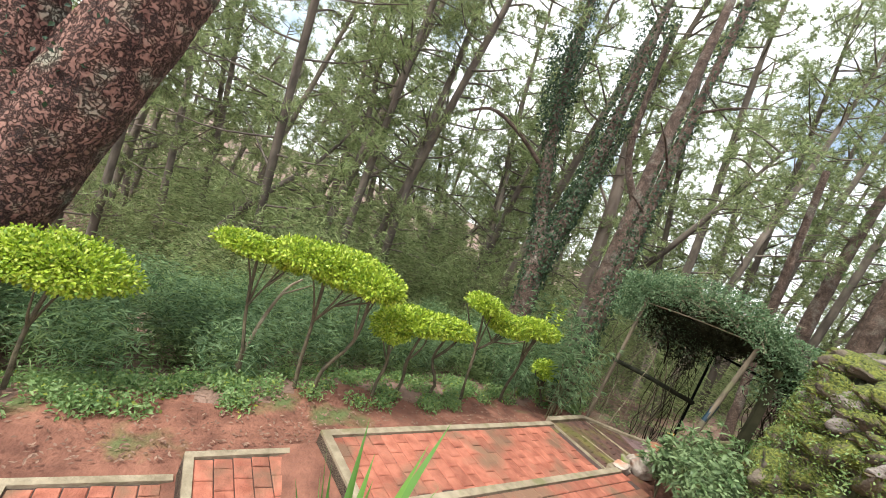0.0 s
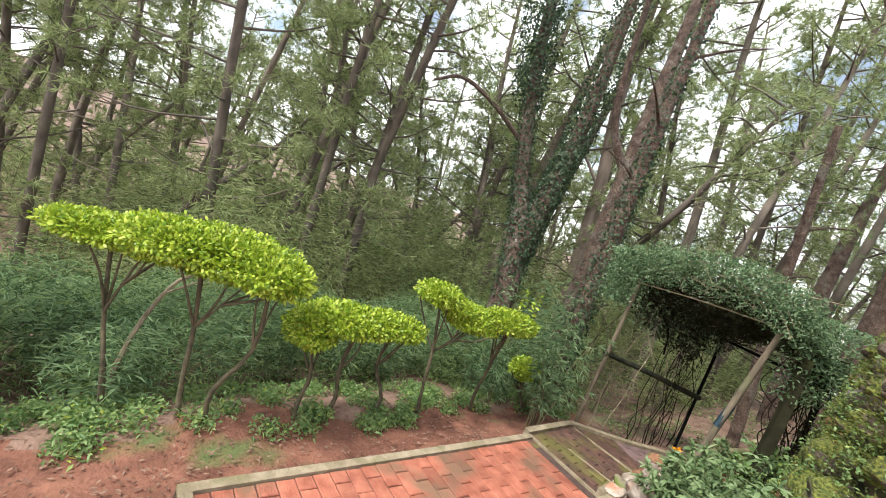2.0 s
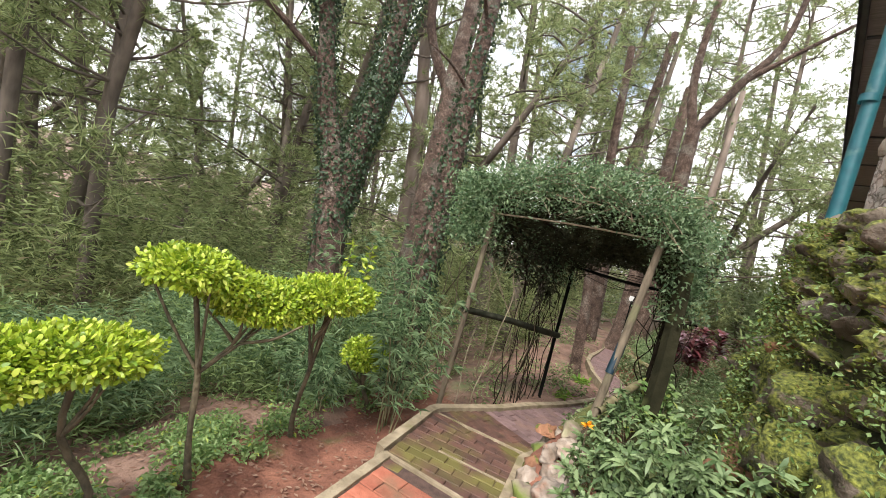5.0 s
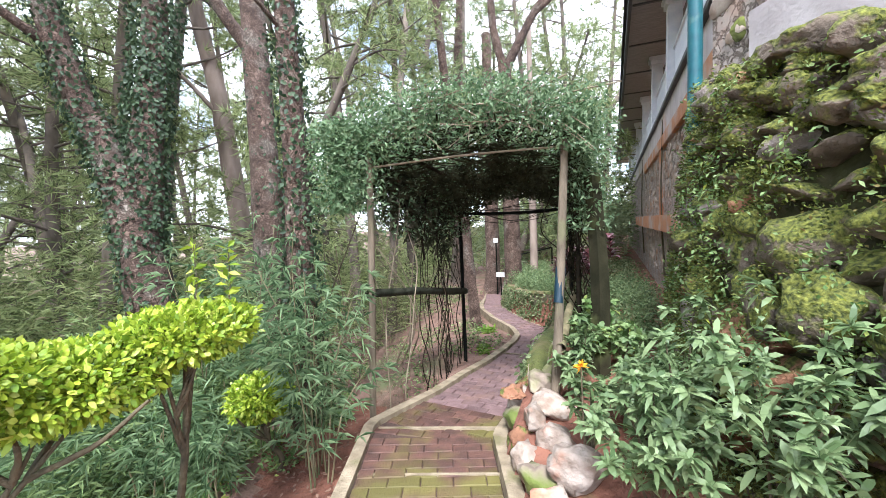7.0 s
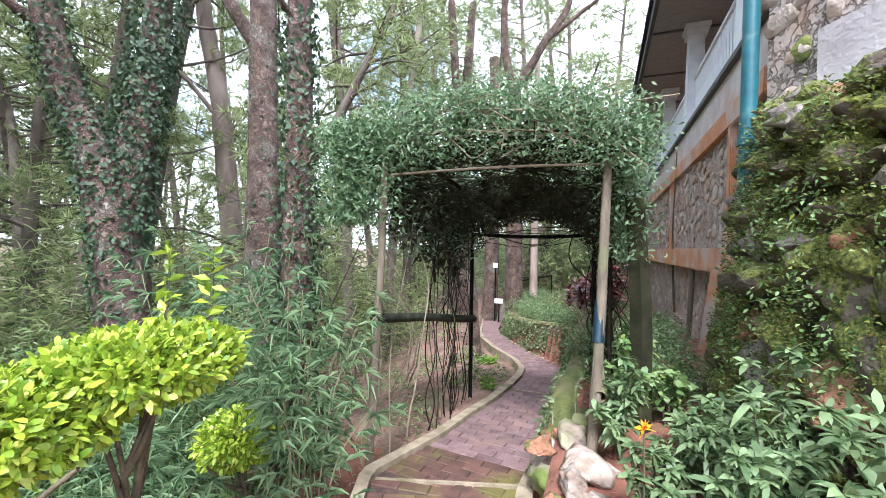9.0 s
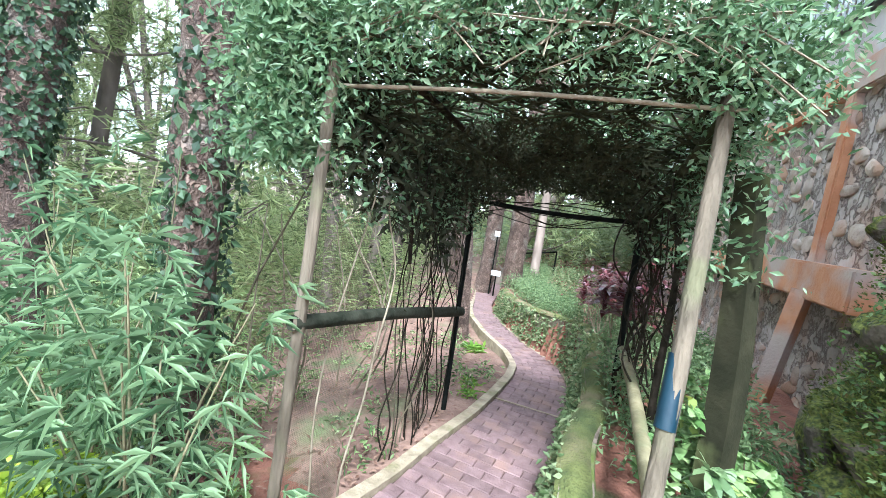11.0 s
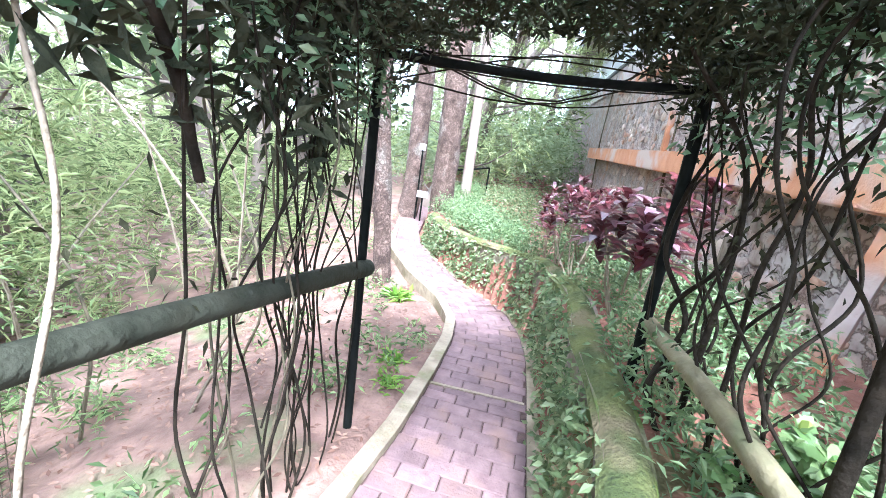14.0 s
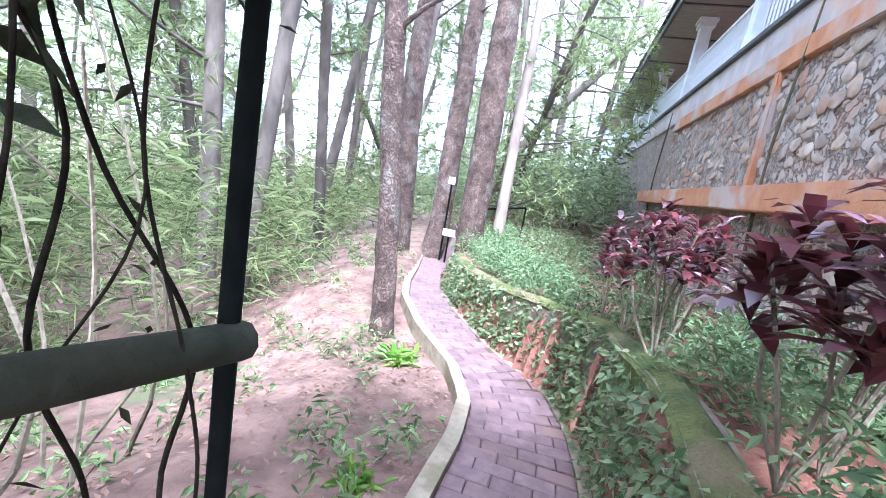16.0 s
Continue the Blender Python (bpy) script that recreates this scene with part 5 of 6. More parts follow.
single_tree("pine_tree", "tall leaning pine with brown bark", [(K_LINE, [0.25, 0.2, 0.16, 0.1])], M_BARK, crown=[([(-4.6, 11.6, 5.2), (-3.3, 11.2, 6.0), (-4.8, 12.4, 6.8), (-3.0, 12.6, 7.4), (-4.2, 11.4, 8.0), (-3.6, 11.0, 4.6), (-5.2, 11.9, 8.6)], 16, 0.28)])
single_tree("forked_tree", "dark trunk forking into spreading bare limbs", [([(-2.1, 10.6, -0.6), (-2.15, 10.6, 3.0), (-2.2, 10.65, 5.6)], [0.24, 0.2, 0.17]), ([(-2.2, 10.65, 5.4), (-2.5, 10.6, 7.0), (-2.4, 10.8, 10)], [0.12, 0.1, 0.06]), ([(-2.18, 10.65, 5.5), (-1.5, 10.9, 6.8), (-0.9, 11.2, 8.0), (-0.6, 11.4, 11)], [0.12, 0.1, 0.07, 0.05]), ([(-1.5, 10.9, 6.8), (-0.6, 10.9, 7.4), (0.3, 10.8, 7.9)], [0.07, 0.05, 0.03])], M_BARK, crown=[([(-2.6, 10.5, 8.2), (-1.2, 11.2, 8.6), (0.3, 10.8, 8.1), (-0.4, 11.3, 7.0), (-3.2, 10.9, 6.5), (-2.9, 10.2, 9.2), (-1.6, 10.5, 7.4), (-3.4, 10.4, 5.2), (-0.9, 10.9, 5.8), (-2.0, 11.2, 9.5)], 15, 0.28)])
T16 = [(-2.08, 7.2, -0.8), (-2.2, 7.2, 0.6), (-2.4, 7.18, 2.4), (-2.7, 7.2, 6)]
single_tree("pine_tree", "straight young pine with rough reddish bark", [(T16, [0.115, 0.098, 0.09, 0.07])], M_BARK)
single_tree("pine_tree", "old pine leaning over the bend of the path", [([(-3.3, 12.0, -0.9), (-3.17, 12.3, -0.3), (-3.3, 12.9, 2.2), (-3.43, 13.4, 4.8), (-3.6, 14.0, 8)], [0.28, 0.23, 0.2, 0.15])], M_BARK)
single_tree("pine_tree", "thin pale pine trunk behind the path", [([(-1.9, 12.5, -0.6), (-1.95, 12.73, 0.3), (-2.05, 13.4, 2.8), (-2.12, 13.85, 4.95), (-2.2, 14.4, 8)], [0.14, 0.12, 0.11, 0.08])], M_FLAKY_BARK)


# ---- pine woods ----
def wood_pine(seed, height, crown_from, tufts):
    """One pine: trunk with limbs, crown of needle tufts; its foot at the origin."""
    r = np.random.default_rng(seed)
    t = thing("pine_tree", (0, 0, 0), "slender brown-barked pine with feathery needles in the woods", "tree", "pine woods")
    bend = r.normal(0, 0.95, 2)
    L = smooth_line([(0, 0, -0.6), (bend[0] * 0.4, bend[1] * 0.4, height * 0.35), (bend[0], bend[1], height * 0.7), (bend[0] * 1.6, bend[1] * 1.3, height)], 14)
    parts, tips, axes = [tube(L, [0.14, 0.115, 0.085, 0.03], 8, 0.05, r)], [], []
    nb = 34
    for k in range(nb):
        s = crown_from + (1 - crown_from) * (k / nb) ** 0.9
        b = np.array([np.interp(s * 13, np.arange(14), L[:, i]) for i in range(3)])
        az = r.uniform(0, 2 * np.pi)
        ln = r.uniform(0.9, 2.8) * (1.15 - 0.6 * s)
        d = np.array((math.cos(az), math.sin(az), r.uniform(-0.15, 0.5)))
        m = b + d * ln * 0.55 + (0, 0, r.uniform(-0.1, 0.2))
        e = b + d * ln + (0, 0, r.uniform(-0.1, 0.35))
        bl = smooth_line([b, m, e], 6)
        parts.append(tube(bl, [0.032, 0.010], 5, 0.0, r))
        per_clump = max(4, int(tufts / (nb * 4)))
        for c in range(4):
            q = r.uniform(2.0, 5.0) if c else 5.0
            mid_p = np.array([np.interp(q, np.arange(6), bl[:, i]) for i in range(3)])
            off = r.normal(0, 0.34, 3) * (1, 1, 0.6) if c else np.zeros(3)
            if c:
                parts.append(tube([mid_p, mid_p + off], [0.009, 0.005], 3, 0.0, r))
            tips.append(mid_p + off + r.normal(0, 0.13, (per_clump, 3)))
            axes.append(np.tile(d + off + (0, 0, 0.35), (per_clump, 1)))
    part("trunk", quick_mesh("trunk", *join(*parts), True), M_BARK_FAR, t)
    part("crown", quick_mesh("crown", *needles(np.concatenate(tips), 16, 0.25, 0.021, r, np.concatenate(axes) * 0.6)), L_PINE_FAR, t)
    return t


kinds = [wood_pine(11, 14, 0.18, 980), wood_pine(12, 16, 0.28, 1000), wood_pine(13, 9, 0.06, 980), wood_pine(14, 15, 0.36, 900)]
spots, tries = [(-6, 9.2), (-5, 14), (-2.4, 16.5), (-1.2, 19), (-4.5, 18), (-7.8, 11), (-0.6, 24), (-8.5, 15), (-0.2, 20.5), (-9, 5.5), (-11, 2.5), (-10, -1.5), (-8.5, 0.5), (-5.5, 11.5), (-3.6, 14.6), (-6.6, 13), (-2.9, 19.5), (-1.6, 22), (-6.4, 17), (-9.8, 9)], 0
r2 = np.random.default_rng(5)
while len(spots) < 145 and tries < 9000:
    tries += 1
    az = radians(r2.uniform(-14, 135))
    dist = 8.5 + 40 * r2.random() ** 1.25
    x, y = -0.5 - dist * math.sin(az), dist * math.cos(az) - 0.5
    if x > 0.3 and y < 36 or (x > left_edge(y) - 1.6 and y < 14.5) or (x > -1.0 and y < 17):
        continue
    if any((x - a) ** 2 + (y - b) ** 2 < (0.9 + 0.03 * dist) ** 2 for a, b in spots):
        continue
    spots.append((x, y))
for k, (x, y) in enumerate(spots):
    sc = r2.uniform(0.8, 1.15)
    m = pose(x, y, float(ground_z(x, y)), r2.normal(0, 5), r2.normal(0, 5), r2.uniform(0, 360)) @ Matrix.Scale(sc, 4)
    if k < len(kinds):
        kinds[k].matrix_basis = m
    else:
        c = copy_thing(kinds[k % 4], m)
        c.matrix_basis = m


# ---- undergrowth ----
def cloud(name, label, centres, radii, n, mat, length, width, category="undergrowth", flat=0.6, up=0.2, parent=None):
    """Loose foliage in soft clumps."""
    c = np.asarray(centres, dtype=float)
    k = rng.integers(0, len(c), n)
    P = c[k] + rand_dirs(n) * rng.random(n)[:, None] ** 0.45 * np.asarray(radii, dtype=float)[k]
    v, f = leaves(P, rand_dirs(n, rng, flat) + (0, 0, up), rand_dirs(n) + (0, 0, 0.8), length * rng.uniform(0.6, 1.3, n), width * rng.uniform(0.7, 1.2, n), droop=0.2)
    o = new(name, quick_mesh(name, v, f))
    o.data.materials.append(mat)
    return tagged(o, label, category, kind="stuff")


# fine dark scrub on the slope below the topiary
cs, rs = [], []
for k in range(150):
    y = rng.uniform(-9, 3.0)
    d = rng.uniform(1.25, 4.4)
    x = left_edge(y) - d - 0.55
    z = float(ground_z(x, y))
    h = rng.uniform(0.28, 0.62) * (0.75 + 0.24 * d)
    cs.append((x, y, z + h * 0.8))
    rs.append((0.45, 0.5, h))
cloud("scrub", "fine-leaved dark green scrub on the slope", cs, rs, 85000, L_UNDER, 0.10, 0.016)
cs2 = [(a + rng.normal(0, 0.2), b, c + 0.2) for a, b, c in cs]
cloud("bamboo_scrub", "blue-green dwarf bamboo among the scrub", cs2, [(0.4, 0.45, 0.4)] * len(cs2), 78000, L_BAMBOO, 0.125, 0.014)
# taller feathery growth further down
cs, rs = [], []
for k in range(190):
    az = radians(rng.uniform(-20, 125))
    dist = rng.uniform(5.5, 17)
    x, y = -0.8 - dist * math.sin(az), 0.5 + dist * math.cos(az)
    if x > left_edge(y) - 2.0:
        continue
    h = rng.uniform(0.7, 2.3)
    cs.append((x, y, float(ground_z(x, y)) + h))
    rs.append((1.0, 1.0, h * 1.1))
cloud("saplings", "feathery green pine saplings and shrubs in the woods", cs, rs, 130000, L_PINE_FAR, 0.19, 0.019)
cs, rs = [], []
for k in range(260):
    az = radians(rng.uniform(-25, 130))
    dist = rng.uniform(17, 48)
    x, y = -0.8 - dist * math.sin(az), 0.5 + dist * math.cos(az)
    h = rng.uniform(1.0, 2.4)
    cs.append((x, y, float(ground_z(x, y)) + h))
    rs.append((2.4, 2.4, h * 1.2))
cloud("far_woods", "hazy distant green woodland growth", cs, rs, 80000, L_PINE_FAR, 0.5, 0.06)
# herbs along the edge of the bare soil
cs, rs = [], []
for k in range(170):
    y = rng.uniform(-7, 3.2)
    x = left_edge(y) - rng.uniform(0.7, 1.95)
    cs.append((x, y, float(ground_z(x, y)) + 0.05))
    rs.append((0.15, 0.17, 0.09))
cloud("ground_herbs", "low leafy herbs edging the bare red soil", cs, rs, 36000, L_HERB, 0.05, 0.024)
cs, rs = [], []
for k in range(150):
    y = rng.uniform(3.0, 12)
    x = left_edge(y) - rng.uniform(0.15, 2.8) if rng.random() < 0.75 else left_edge(y) - rng.uniform(2, 5)
    cs.append((x, y, float(ground_z(x, y)) + 0.07))
    rs.append((0.16, 0.16, 0.12))
cloud("bank_herbs", "sparse herbs and ferns on the bare bank", cs, rs, 6500, L_UNDER, 0.07, 0.022)
# creeping plants down the face of the retaining wall
n = 9500
yy = rng.uniform(2.95, 9.5, n)
hh = rng.random(n)
zb, zt = path_z(yy), np.interp(yy, RZ_Y, RZ) + 0.05
P = np.column_stack([right_edge(yy) + 0.06 + 0.07 * hh + rng.normal(0, 0.03, n), yy, zb + (zt - zb) * hh])
patchy = np.array([noise.noise(Vector((a * 2.2, b * 3.0, 4.0))) for a, b in zip(yy, P[:, 2])]) + 0.25 * rng.normal(size=n) > -0.12
P, n = P[patchy], int(patchy.sum())
v, f = leaves(P, rand_dirs(n) + (-0.6, 0, -0.3), rand_dirs(n) + (-1, 0, 0.5), 0.055, 0.03)
o = new("creeper", quick_mesh("creeper", v, f))
o.data.materials.append(L_CREEP)
tagged(o, "small-leaved creeper covering the face of the low wall", "creeper", kind="stuff")
# plants on the bed behind the retaining wall
cs, rs = [], []
for k in range(300):
    y = rng.uniform(3.2, 14)
    x = right_edge(y) + rng.uniform(0.28, 1.2)
    if x > 1.15:
        continue
    cs.append((x, y, float(np.interp(y, RZ_Y, RZ)) + 0.12))
    rs.append((0.16, 0.2, 0.2 + 0.12 * rng.random()))
cloud("bed_plants", "mixed low green plants in the house bed", cs, rs, 34000, L_SHRUB, 0.055, 0.018)
cs = [(rng.uniform(-2.2, 0.9), rng.uniform(8.5, 16), 0.15) for k in range(120)]
cs = [(a, b, float(ground_z(a, b)) + 0.06) for a, b, c in cs if a > right_edge(b) + 0.3]
cloud("far_bed_plants", "leafy plants filling the bed beyond the bend", cs, [(0.35, 0.4, 0.3)] * len(cs), 14000, L_CREEP, 0.09, 0.035)
cs = [(rng.uniform(-5, 1.0), rng.uniform(15, 26), 0.0) for k in range(90)]
cs = [(a, b, float(ground_z(a, b)) + rng.uniform(0.4, 2.2)) for a, b, c in cs]
cloud("far_shrubbery", "green shrubbery beyond the garden, paled as if by haze", cs, [(0.9, 0.9, 0.8)] * len(cs), 15000, L_HAZE, 0.22, 0.05)
# dwarf bamboo beside the pergola: arching culms with sprays of drooping leaves
def bamboo(x, y, height, lean):
    z = float(ground_z(x, y))
    t = thing("bamboo", (x, y, z), "arching dwarf bamboo with blue-green drooping leaves", "bamboo", "bamboo beside the pergola")
    lv = []
    for k in range(4):
        d = np.array((math.cos(lean + k * 1.6), math.sin(lean + k * 1.6))) * rng.uniform(0.12, 0.34)
        b = np.array((x, y)) + rng.normal(0, 0.06, 2)
        h = height * rng.uniform(0.75, 1.05)
        L = smooth_line([(*b, z - 0.05), (*(b + d * 0.35), z + h * 0.6), (*(b + d), z + h)], 12)
        part("culm", quick_mesh("culm", *tube(L, [0.007, 0.003], 5), True), M_BAMBOO, t)
        for q in np.linspace(2.5, 11, 11):
            p = np.array([np.interp(q, np.arange(12), L[:, i]) for i in range(3)])
            for side in range(2):
                az = rng.uniform(0, 6.28)
                tw = np.array((math.cos(az), math.sin(az), 0.35)) * rng.uniform(0.08, 0.22)
                e = p + tw
                m = rng.integers(5, 9)
                fan = unit(tw) * 0.9 + rand_dirs(m, rng, 0.45) + (0, 0, -0.2)
                lv.append(leaves(np.tile(e, (m, 1)) - unit(fan) * 0.01, fan, rand_dirs(m) * 0.4 + (0, 0, 1), rng.uniform(0.07, 0.14, m), rng.uniform(0.009, 0.015, m), droop=0.3))
    part("leaf_sprays", quick_mesh("leaf_sprays", *join(*lv)), L_BAMBOO, t, "narrow blue-green leaves")


for x, y, h in ((-1.60, 1.98, 1.25), (-1.72, 2.06, 1.45), (-1.50, 1.90, 1.0), (-1.9, 2.12, 1.5), (-2.3, 2.1, 1.7), (-2.5, 2.5, 1.9), (-2.7, 1.9, 1.7), (-2.55, 1.45, 0.8), (-3.0, 2.5, 1.9), (-3.2, 1.7, 1.5), (-2.2, 1.6, 0.5)):
    bamboo(x, y, h, rng.uniform(0, 6.28))
cs = [(rng.uniform(-4.4, -2.6), rng.uniform(1.2, 4.2), rng.uniform(-0.9, 0.5)) for k in range(60)]
cloud("thicket", "tangle of thin green shoots below the trees", cs, [(0.4, 0.4, 0.5)] * 60, 17000, L_UNDER, 0.08, 0.013)
# fallen leaves
n = 6000
yy = rng.uniform(-5, 9, n)
xx = left_edge(yy) - 0.12 - rng.random(n) ** 1.2 * 2.2
P = np.column_stack([xx, yy, ground_z(xx, yy) + 0.03])
v, f = leaves(P, rand_dirs(n, rng, 0.1), np.tile((0, 0, 1.0), (n, 1)) + rand_dirs(n) * 0.3, 0.045, 0.02, droop=0)
o = new("leaf_litter", quick_mesh("leaf_litter", v, f))
o.data.materials.append(L_LITTER)
tagged(o, "dry fallen leaves and twigs on the soil", "leaf litter", kind="stuff")


# ---- shrubs and flowers in the bed by the rockery ----
def shrub(loc, height, spread, stems, label, leaf=(0.088, 0.03), mat=None, per=46, name="leafy_shrub", category="shrub", group=""):
    t = thing(name, loc, label, category, group)
    st, lv = [], []
    for k in range(stems):
        a = rng.uniform(0, 2 * np.pi)
        q = rng.random() ** 0.5
        e = np.array(loc) + (math.cos(a) * spread * q, math.sin(a) * spread * q, height * rng.uniform(0.65, 1.05) * (1.1 - 0.4 * q))
        L = smooth_line([loc, (np.array(loc) + e) / 2 + (0, 0, height * 0.12), e], 8)
        st.append(tube(L, [0.008, 0.003], 4))
        n = per
        s = rng.uniform(2.5, 7, n)
        s[: n // 3] = 7
        P = np.column_stack([np.interp(s, np.arange(8), L[:, i]) for i in range(3)])
        lv.append(oval_leaves(P, rand_dirs(n, rng, 0.5) + (0, 0, 0.4), rand_dirs(n) * 0.6 + (0, 0, 1), leaf[0] * rng.uniform(0.45, 1.25, n), leaf[1] * rng.uniform(0.6, 1.1, n), 0.15, rng.uniform(0.1, 0.6, (n, 1))))
    for q in st[:6]:
        part("stem", quick_mesh("stem", *q), M_STEM, t)
    part("foliage", quick_mesh("foliage", *join(*lv)), mat or L_SHRUB, t)
    return t


for x, y, h, s in ((0.66, 2.05, 0.92, 0.36), (0.52, 1.62, 0.72, 0.32), (0.90, 1.45, 1.1, 0.35), (0.50, 2.35, 0.55, 0.26), (1.2, 1.05, 1.05, 0.35), (0.62, 2.75, 0.5, 0.22)):
    shrub((x, y, 0.12), h, s, 26, "grey-green leafy shrub beside the mossy rockery")
shrub((0.12, 2.62, 0.2), 0.62, 0.18, 9, "slender leafy shrub beside the pergola post", (0.10, 0.035))
shrub((0.22, 2.0, 0.15), 0.55, 0.1, 5, "thin stemmed flowering plant with one orange bloom", (0.08, 0.03))
for x, y, h, n in ((0.16, 3.05, 0.62, 12), (0.26, 3.4, 0.7, 12), (0.14, 3.75, 0.5, 9), (0.42, 3.15, 0.5, 10)):
    shrub((x, y, 0.2), h, 0.2, n, "bright broad-leaved creeper beside the bamboo rail", (0.075, 0.05), L_HERB, 22, "leafy_creeper", "creeper", "creepers beside the rail")
fl = thing("orange_flower", (0.18, 1.95, 0.66), "single orange flower in the bed", "flower")
n = 12
part("petals", quick_mesh("petals", *leaves(np.tile((0.18, 1.95, 0.70), (n, 1)), rand_dirs(n, rng, 0.6) + (0, 0, 0.5), rand_dirs(n), 0.05, 0.022)), L_FLOWER, fl)
part("stalk", quick_mesh("stalk", *tube([(0.19, 1.96, 0.2), (0.18, 1.95, 0.7)], [0.005, 0.004], 5)), M_STEM, fl)
# fringe of creeping leaves on the rockery
n = 15000
i, u = rng.uniform(0, 36, n), rng.random(n)
keep = np.array([noise.noise(Vector((a * 0.5, b * 5, 11))) + 0.5 * noise.noise(Vector((a * 1.7, b * 16, 4))) > 0.12 for a, b in zip(i, u)])
i, u = i[keep], u[keep]
n = len(i)
cx = np.interp(i, np.arange(40), line[:, 0]) + np.interp(i, np.arange(40), nl[:, 0]) * (0.28 * u - 0.06 - 0.05 * rng.random(n))
cy = np.interp(i, np.arange(40), line[:, 1]) + np.interp(i, np.arange(40), nl[:, 1]) * (0.28 * u - 0.06 - 0.05 * rng.random(n))
P = np.column_stack([cx, cy, np.interp(i, np.arange(40), tops) * u]) + rng.normal(0, 0.035, (n, 3))
v, f = leaves(P, rand_dirs(n) + (-0.5, -0.3, 0), rand_dirs(n) + (-0.6, -0.4, 0.6), rng.uniform(0.02, 0.04, n), rng.uniform(0.012, 0.02, n))
o = new("rockery_creeper", quick_mesh("rockery_creeper", v, f))
o.data.materials.append(L_HERB)
tagged(o, "small creeping leaves growing over the rockery", "creeper", kind="stuff")


# ---- maroon cordylines ----
def cordyline(loc, height, heads, label, size=0.17):
    t = thing("cordyline", loc, label, "plant", "maroon cordylines")
    for k in range(heads):
        a = 2 * np.pi * k / heads + rng.uniform(-0.4, 0.4)
        e = np.array(loc) + (math.cos(a) * 0.16 * rng.random() * 1.6, math.sin(a) * 0.16 * rng.random() * 1.6, height * rng.uniform(0.75, 1.05))
        part("cane", quick_mesh("cane", *tube(smooth_line([loc, (np.array(loc) + e) / 2 + rng.normal(0, 0.03, 3), e], 6), [0.007, 0.006], 6)), M_VINE_PALE, t, "thin pale cane")
        n = 38
        s = rng.uniform(-0.24, 0.03, n)
        P = e + np.column_stack([np.zeros(n), np.zeros(n), s])
        az = np.arange(n) * 2.4 + a
        d = np.column_stack([np.cos(az), np.sin(az), rng.uniform(0.1, 1.2, n)])
        part("leaf_head", quick_mesh("leaf_head", *oval_leaves(P, d, np.tile((0, 0, 1.0), (n, 1)) + d * -0.5, size * rng.uniform(0.7, 1.15, n), size * 0.27, 0.22, 0.35)), L_CORDY, t, "broad glossy maroon leaves")
    return t


for x, y, z, h, k in ((-0.06, 4.98, 0.40, 0.70, 4), (0.12, 5.14, 0.39, 0.84, 4), (-0.2, 5.85, 0.36, 0.70, 4), (-0.08, 6.1, 0.33, 0.76, 4), (-0.26, 6.4, 0.3, 0.74, 4), (-0.02, 6.5, 0.28, 0.8, 4), (-0.34, 6.75, 0.25, 0.7, 3)):
    cordyline((x, y, z), h, k, "maroon cordyline with pale canes and glossy leaves", 0.21 if y < 5.5 else 0.14)

# ferns and a blade-leaved plant
for x, y, s in ((-1.75, 6.75, 0.20), (-1.35, 5.2, 0.10), (-1.28, 4.9, 0.08)):
    z = float(ground_z(x, y))
    t = thing("fern", (x, y, z), "small bright green fern on the bank", "fern", "bank ferns")
    n = 60
    part("fronds", quick_mesh("fronds", *leaves(np.tile((x, y, z + 0.02), (n, 1)) + rng.normal(0, 0.05, (n, 3)) * (1, 1, 0.2), rand_dirs(n, rng, 0.3) + (0, 0, 0.5), np.tile((0, 0, 1.0), (n, 1)), s, s * 0.22, 0.1, 0.3)), L_FERN, t)
bx, by = 1.93, -2.2
t = thing("blade_leaved_plant", (bx, by, 0.25), "sword-leaved green plant beside the upper steps", "plant")
n = 13
az = np.linspace(0, 2 * np.pi, n, endpoint=False)
d = np.column_stack([np.cos(az) * 0.35, np.sin(az) * 0.35, np.ones(n)])
part("blades", quick_mesh("blades", *leaves(np.tile((bx, by, 0.30), (n, 1)), d + rand_dirs(n) * 0.12, np.column_stack([np.cos(az), np.sin(az), np.zeros(n)]), rng.uniform(0.75, 1.08, n), 0.055, 0.2, 0.05)), L_BLADE, t)

# dead bent branch on the slope, thin saplings by the pergola
t = thing("dead_branch", (-1.45, -2.55, -0.6), "bare bent dead branch standing in the scrub", "branch")
part("wood", quick_mesh("wood", *tube(smooth_line([(-1.42, -2.68, -0.6), (-1.45, -2.6, 0.1), (-1.6, -2.45, 0.55), (-1.7, -2.3, 0.7)], 10), [0.025, 0.012], 6, 0.1)), M_VINE_PALE, t)
part("wood", quick_mesh("wood", *tube(smooth_line([(-1.58, -2.47, 0.5), (-1.5, -2.2, 0.72)], 4), [0.012, 0.006], 5)), M_VINE_PALE, t)
for k in range(10):
    x, y = rng.uniform(-3.4, -2.1), rng.uniform(3.1, 5.2)
    z = float(ground_z(x, y))
    t = thing("sapling", (x, y, z), "thin pale bare sapling on the bank", "sapling", "bare saplings")
    part("wood", quick_mesh("wood", *tube(smooth_line([(x, y, z - 0.1), (x + rng.normal(0, 0.12), y + rng.normal(0, 0.12), z + 0.8), (x + rng.normal(0, 0.3), y + rng.normal(0, 0.3), z + rng.uniform(1.4, 2.6))], 8), [0.012, 0.005], 5)), M_VINE_PALE if k % 3 == 0 else M_STEM, t)

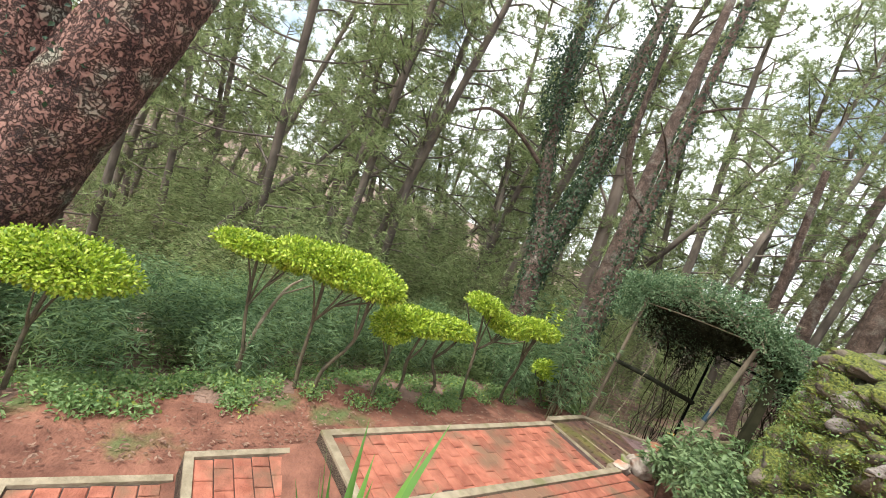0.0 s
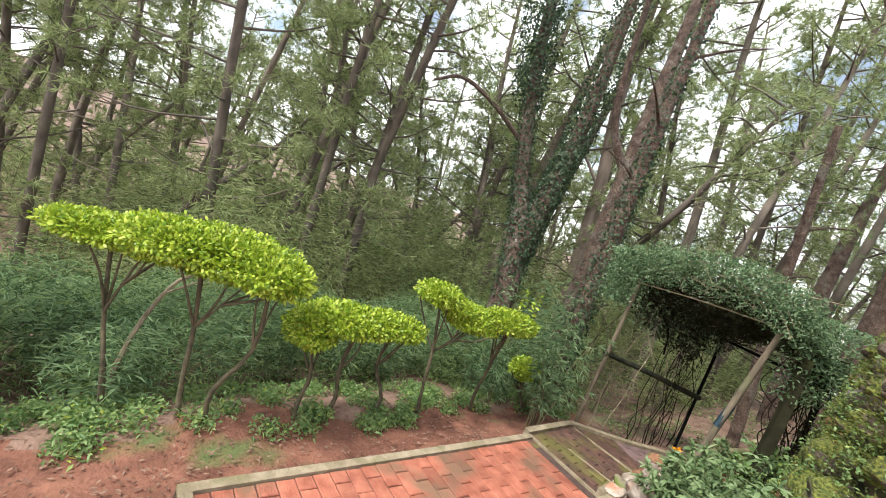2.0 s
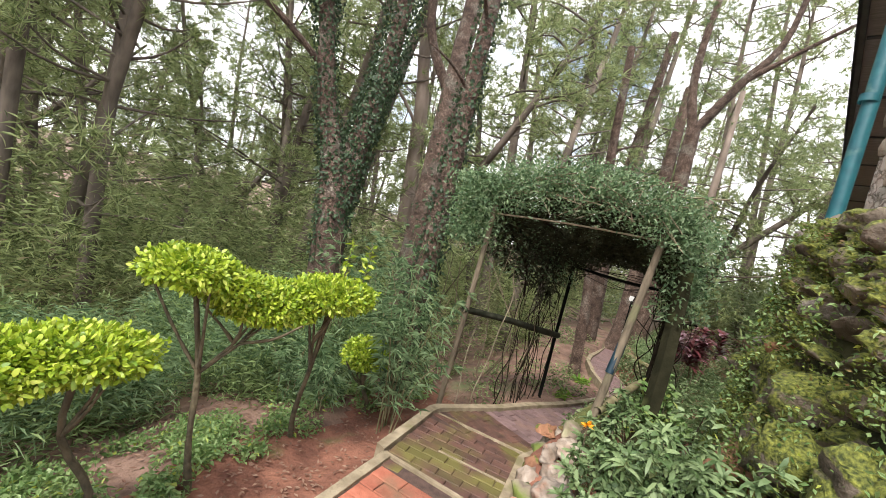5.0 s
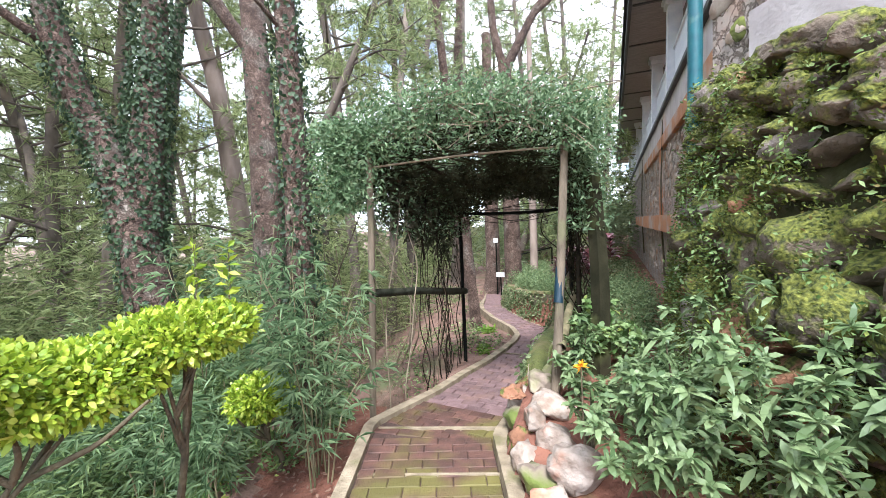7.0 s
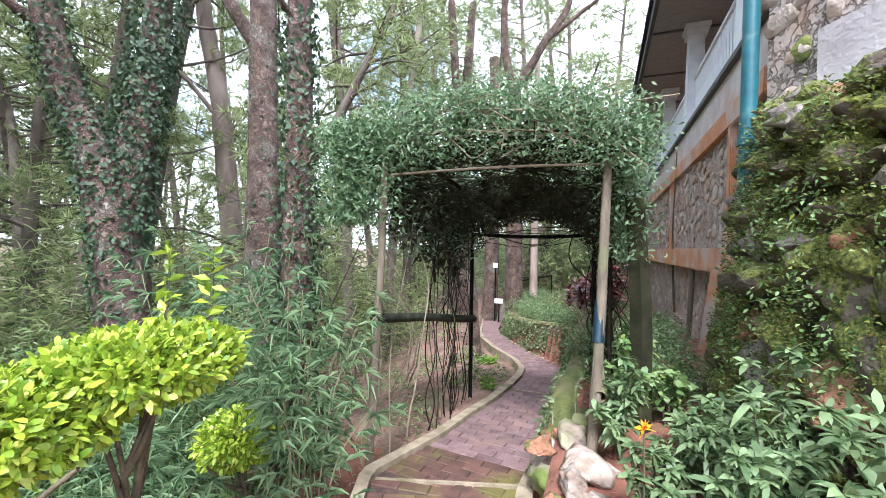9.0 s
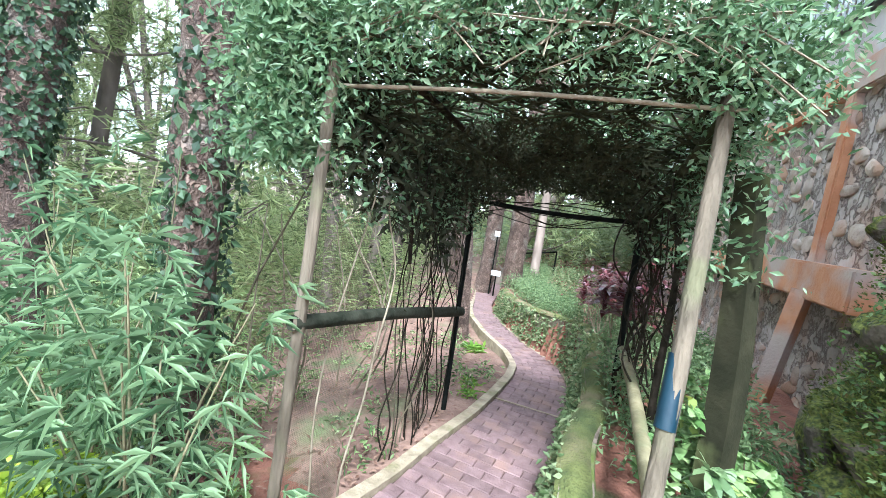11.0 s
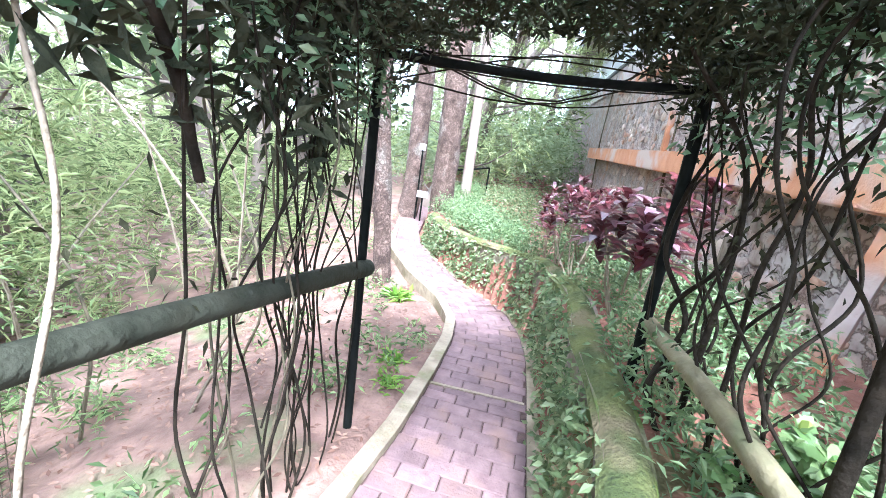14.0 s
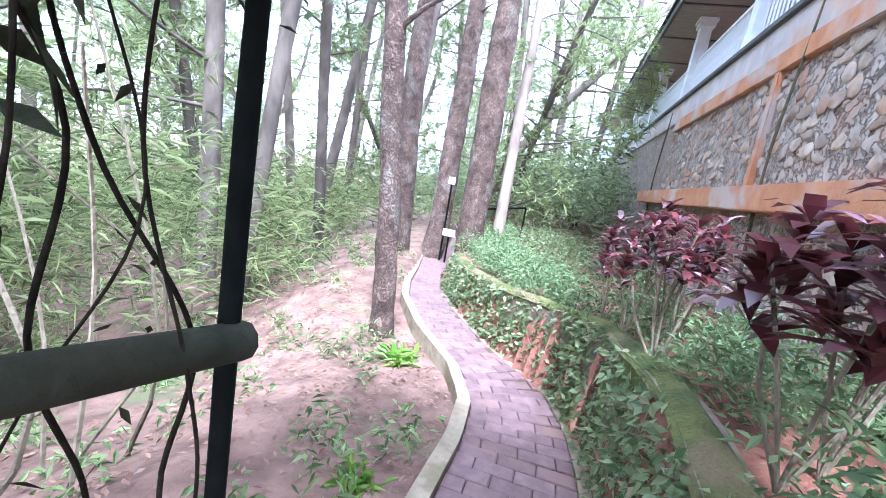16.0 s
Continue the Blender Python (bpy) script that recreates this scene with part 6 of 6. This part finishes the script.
# small signs and a frame at the bend
for x, y, z, w in ((-2.92, 11.87, 0.98, 0.14), (-2.76, 11.7, -0.03, 0.25)):
    t = thing("sign_board", (x, y, -0.5), "small white sign board on a thin post", "sign")
    part("post", quick_mesh("post", *tube([(x, y + 0.03, -0.8), (x, y + 0.03, z + 0.05)], [0.02, 0.02], 6)), M_POST_DARK, t)
    solid("board", x - w / 2, y - 0.01, z - 0.07, x + w / 2, y + 0.012, z + 0.07, M_SIGN, t, 0.004)
t = thing("garden_frame", (-2.2, 13.6, -1.0), "thin steel garden frame with two uprights", "frame")
for a, b in (((-2.9, 13.55, -1.2), (-2.9, 13.55, 0.35)), ((-1.55, 13.9, -1.2), (-1.55, 13.9, 0.62)), ((-2.9, 13.55, 0.35), (-1.55, 13.9, 0.62))):
    part("bar", quick_mesh("bar", *tube([a, b], [0.025, 0.025], 6)), M_POST_DARK, t)

# ---- paving pieces ----
for (xa, ya), (xb, yb), z in (((-1.19, 1.80), (-0.20, 2.14), -0.083), ((-1.40, 2.42), (-0.46, 2.72), -0.098), ((-1.06, 5.06), (-0.42, 5.06), -0.258)):
    kerb_between((xa, ya), (xb, yb), 0.022, z - 0.05, z + 0.004, path, "mortar_line")["label"] = "pale mortar line across the path"
brick = brick_mesh("landing_brick", 0.125, 0.235)
across, along = unit(LC - LB), unit(LB - LA)
rows_n = int((np.linalg.norm(LB - LA) - 0.12) / 0.132)
for i in range(rows_n):
    u = (0.11 + 0.132 * i) / np.linalg.norm(LB - LA)
    a, b = LA + (LB - LA) * u, LD + (LC - LD) * u
    w = np.linalg.norm(b - a)
    s = unit(b - a)
    ang = math.degrees(math.atan2(s[1], s[0])) - 90
    for j in range(-1, 6):
        p0 = max(0.085, 0.085 + 0.242 * (j + (0.5 if i % 2 else 0.0)))
        p1 = min(w - 0.005, 0.085 + 0.242 * (j + (0.5 if i % 2 else 0.0)) + 0.236)
        if p1 - p0 < 0.05:
            continue
        p, cut = (p0 + p1) / 2, (p1 - p0) / 0.235
        c = a + s * p
        o = part("brick", brick, M_BRICK, landing, world=False)
        o.matrix_basis = Matrix.Translation((c[0], c[1], 0.25 + rng.uniform(-0.004, 0.002))) @ pose(0, 0, 0, 0, 0, ang + rng.normal(0, 0.6)) @ Matrix.Diagonal((1, cut, 1, 1))
paver = brick_mesh("paver", 0.196, 0.098)
paver_dark = brick_mesh("dark_paver", 0.196, 0.098)
y, row, made, far_p = 1.50, 0, 0, []
while y < 15:
    a, b = float(left_edge(y)), float(right_edge(y))
    sl = (left_edge(y + 0.1) - left_edge(y - 0.1) + right_edge(y + 0.1) - right_edge(y - 0.1)) / 0.4
    turn = math.atan(-sl)
    s, w = np.array((math.cos(turn), math.sin(turn))), (b - a) * math.cos(turn)
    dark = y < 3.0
    for j in range(-1, 8):
        p0 = max(0.006, 0.01 + 0.203 * (j + (0.5 if row % 2 else 0.0)))
        p1 = min(w - 0.006, 0.01 + 0.203 * (j + (0.5 if row % 2 else 0.0)) + 0.198)
        if p1 - p0 < 0.045:
            continue
        c = np.array(((a + b) / 2, y)) + s * ((p0 + p1) / 2 - w / 2)
        m = Matrix.Translation((c[0] + 0.7, c[1] - 3.0, float(path_z(c[1])) + 0.15 + rng.uniform(-0.003, 0.003))) @ pose(0, 0, 0, 0, 0, math.degrees(turn) + rng.normal(0, 0.5)) @ Matrix.Diagonal(((p1 - p0) / 0.196, 1, 1, 1))
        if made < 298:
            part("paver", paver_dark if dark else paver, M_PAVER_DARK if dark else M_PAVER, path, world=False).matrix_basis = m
            made += 1
        else:
            k = np.array([(-0.098, -0.049, 0), (0.098, -0.049, 0), (0.098, 0.049, 0), (-0.098, 0.049, 0), (-0.098, -0.049, -0.03), (0.098, -0.049, -0.03), (0.098, 0.049, -0.03), (-0.098, 0.049, -0.03)])
            k = np.array([Matrix.Translation((-0.7, 3.0, -0.15)) @ m @ Vector(q) for q in k])
            far_p.append((k, np.array([(0, 1, 2, 3), (0, 4, 5, 1), (1, 5, 6, 2), (2, 6, 7, 3), (3, 7, 4, 0)])))
    row += 1
    y += 0.1035 * math.cos(turn)
far = part("far_pavers", quick_mesh("far_pavers", *join(*far_p)), M_PAVER, path)
far["kind"] = "stuff"
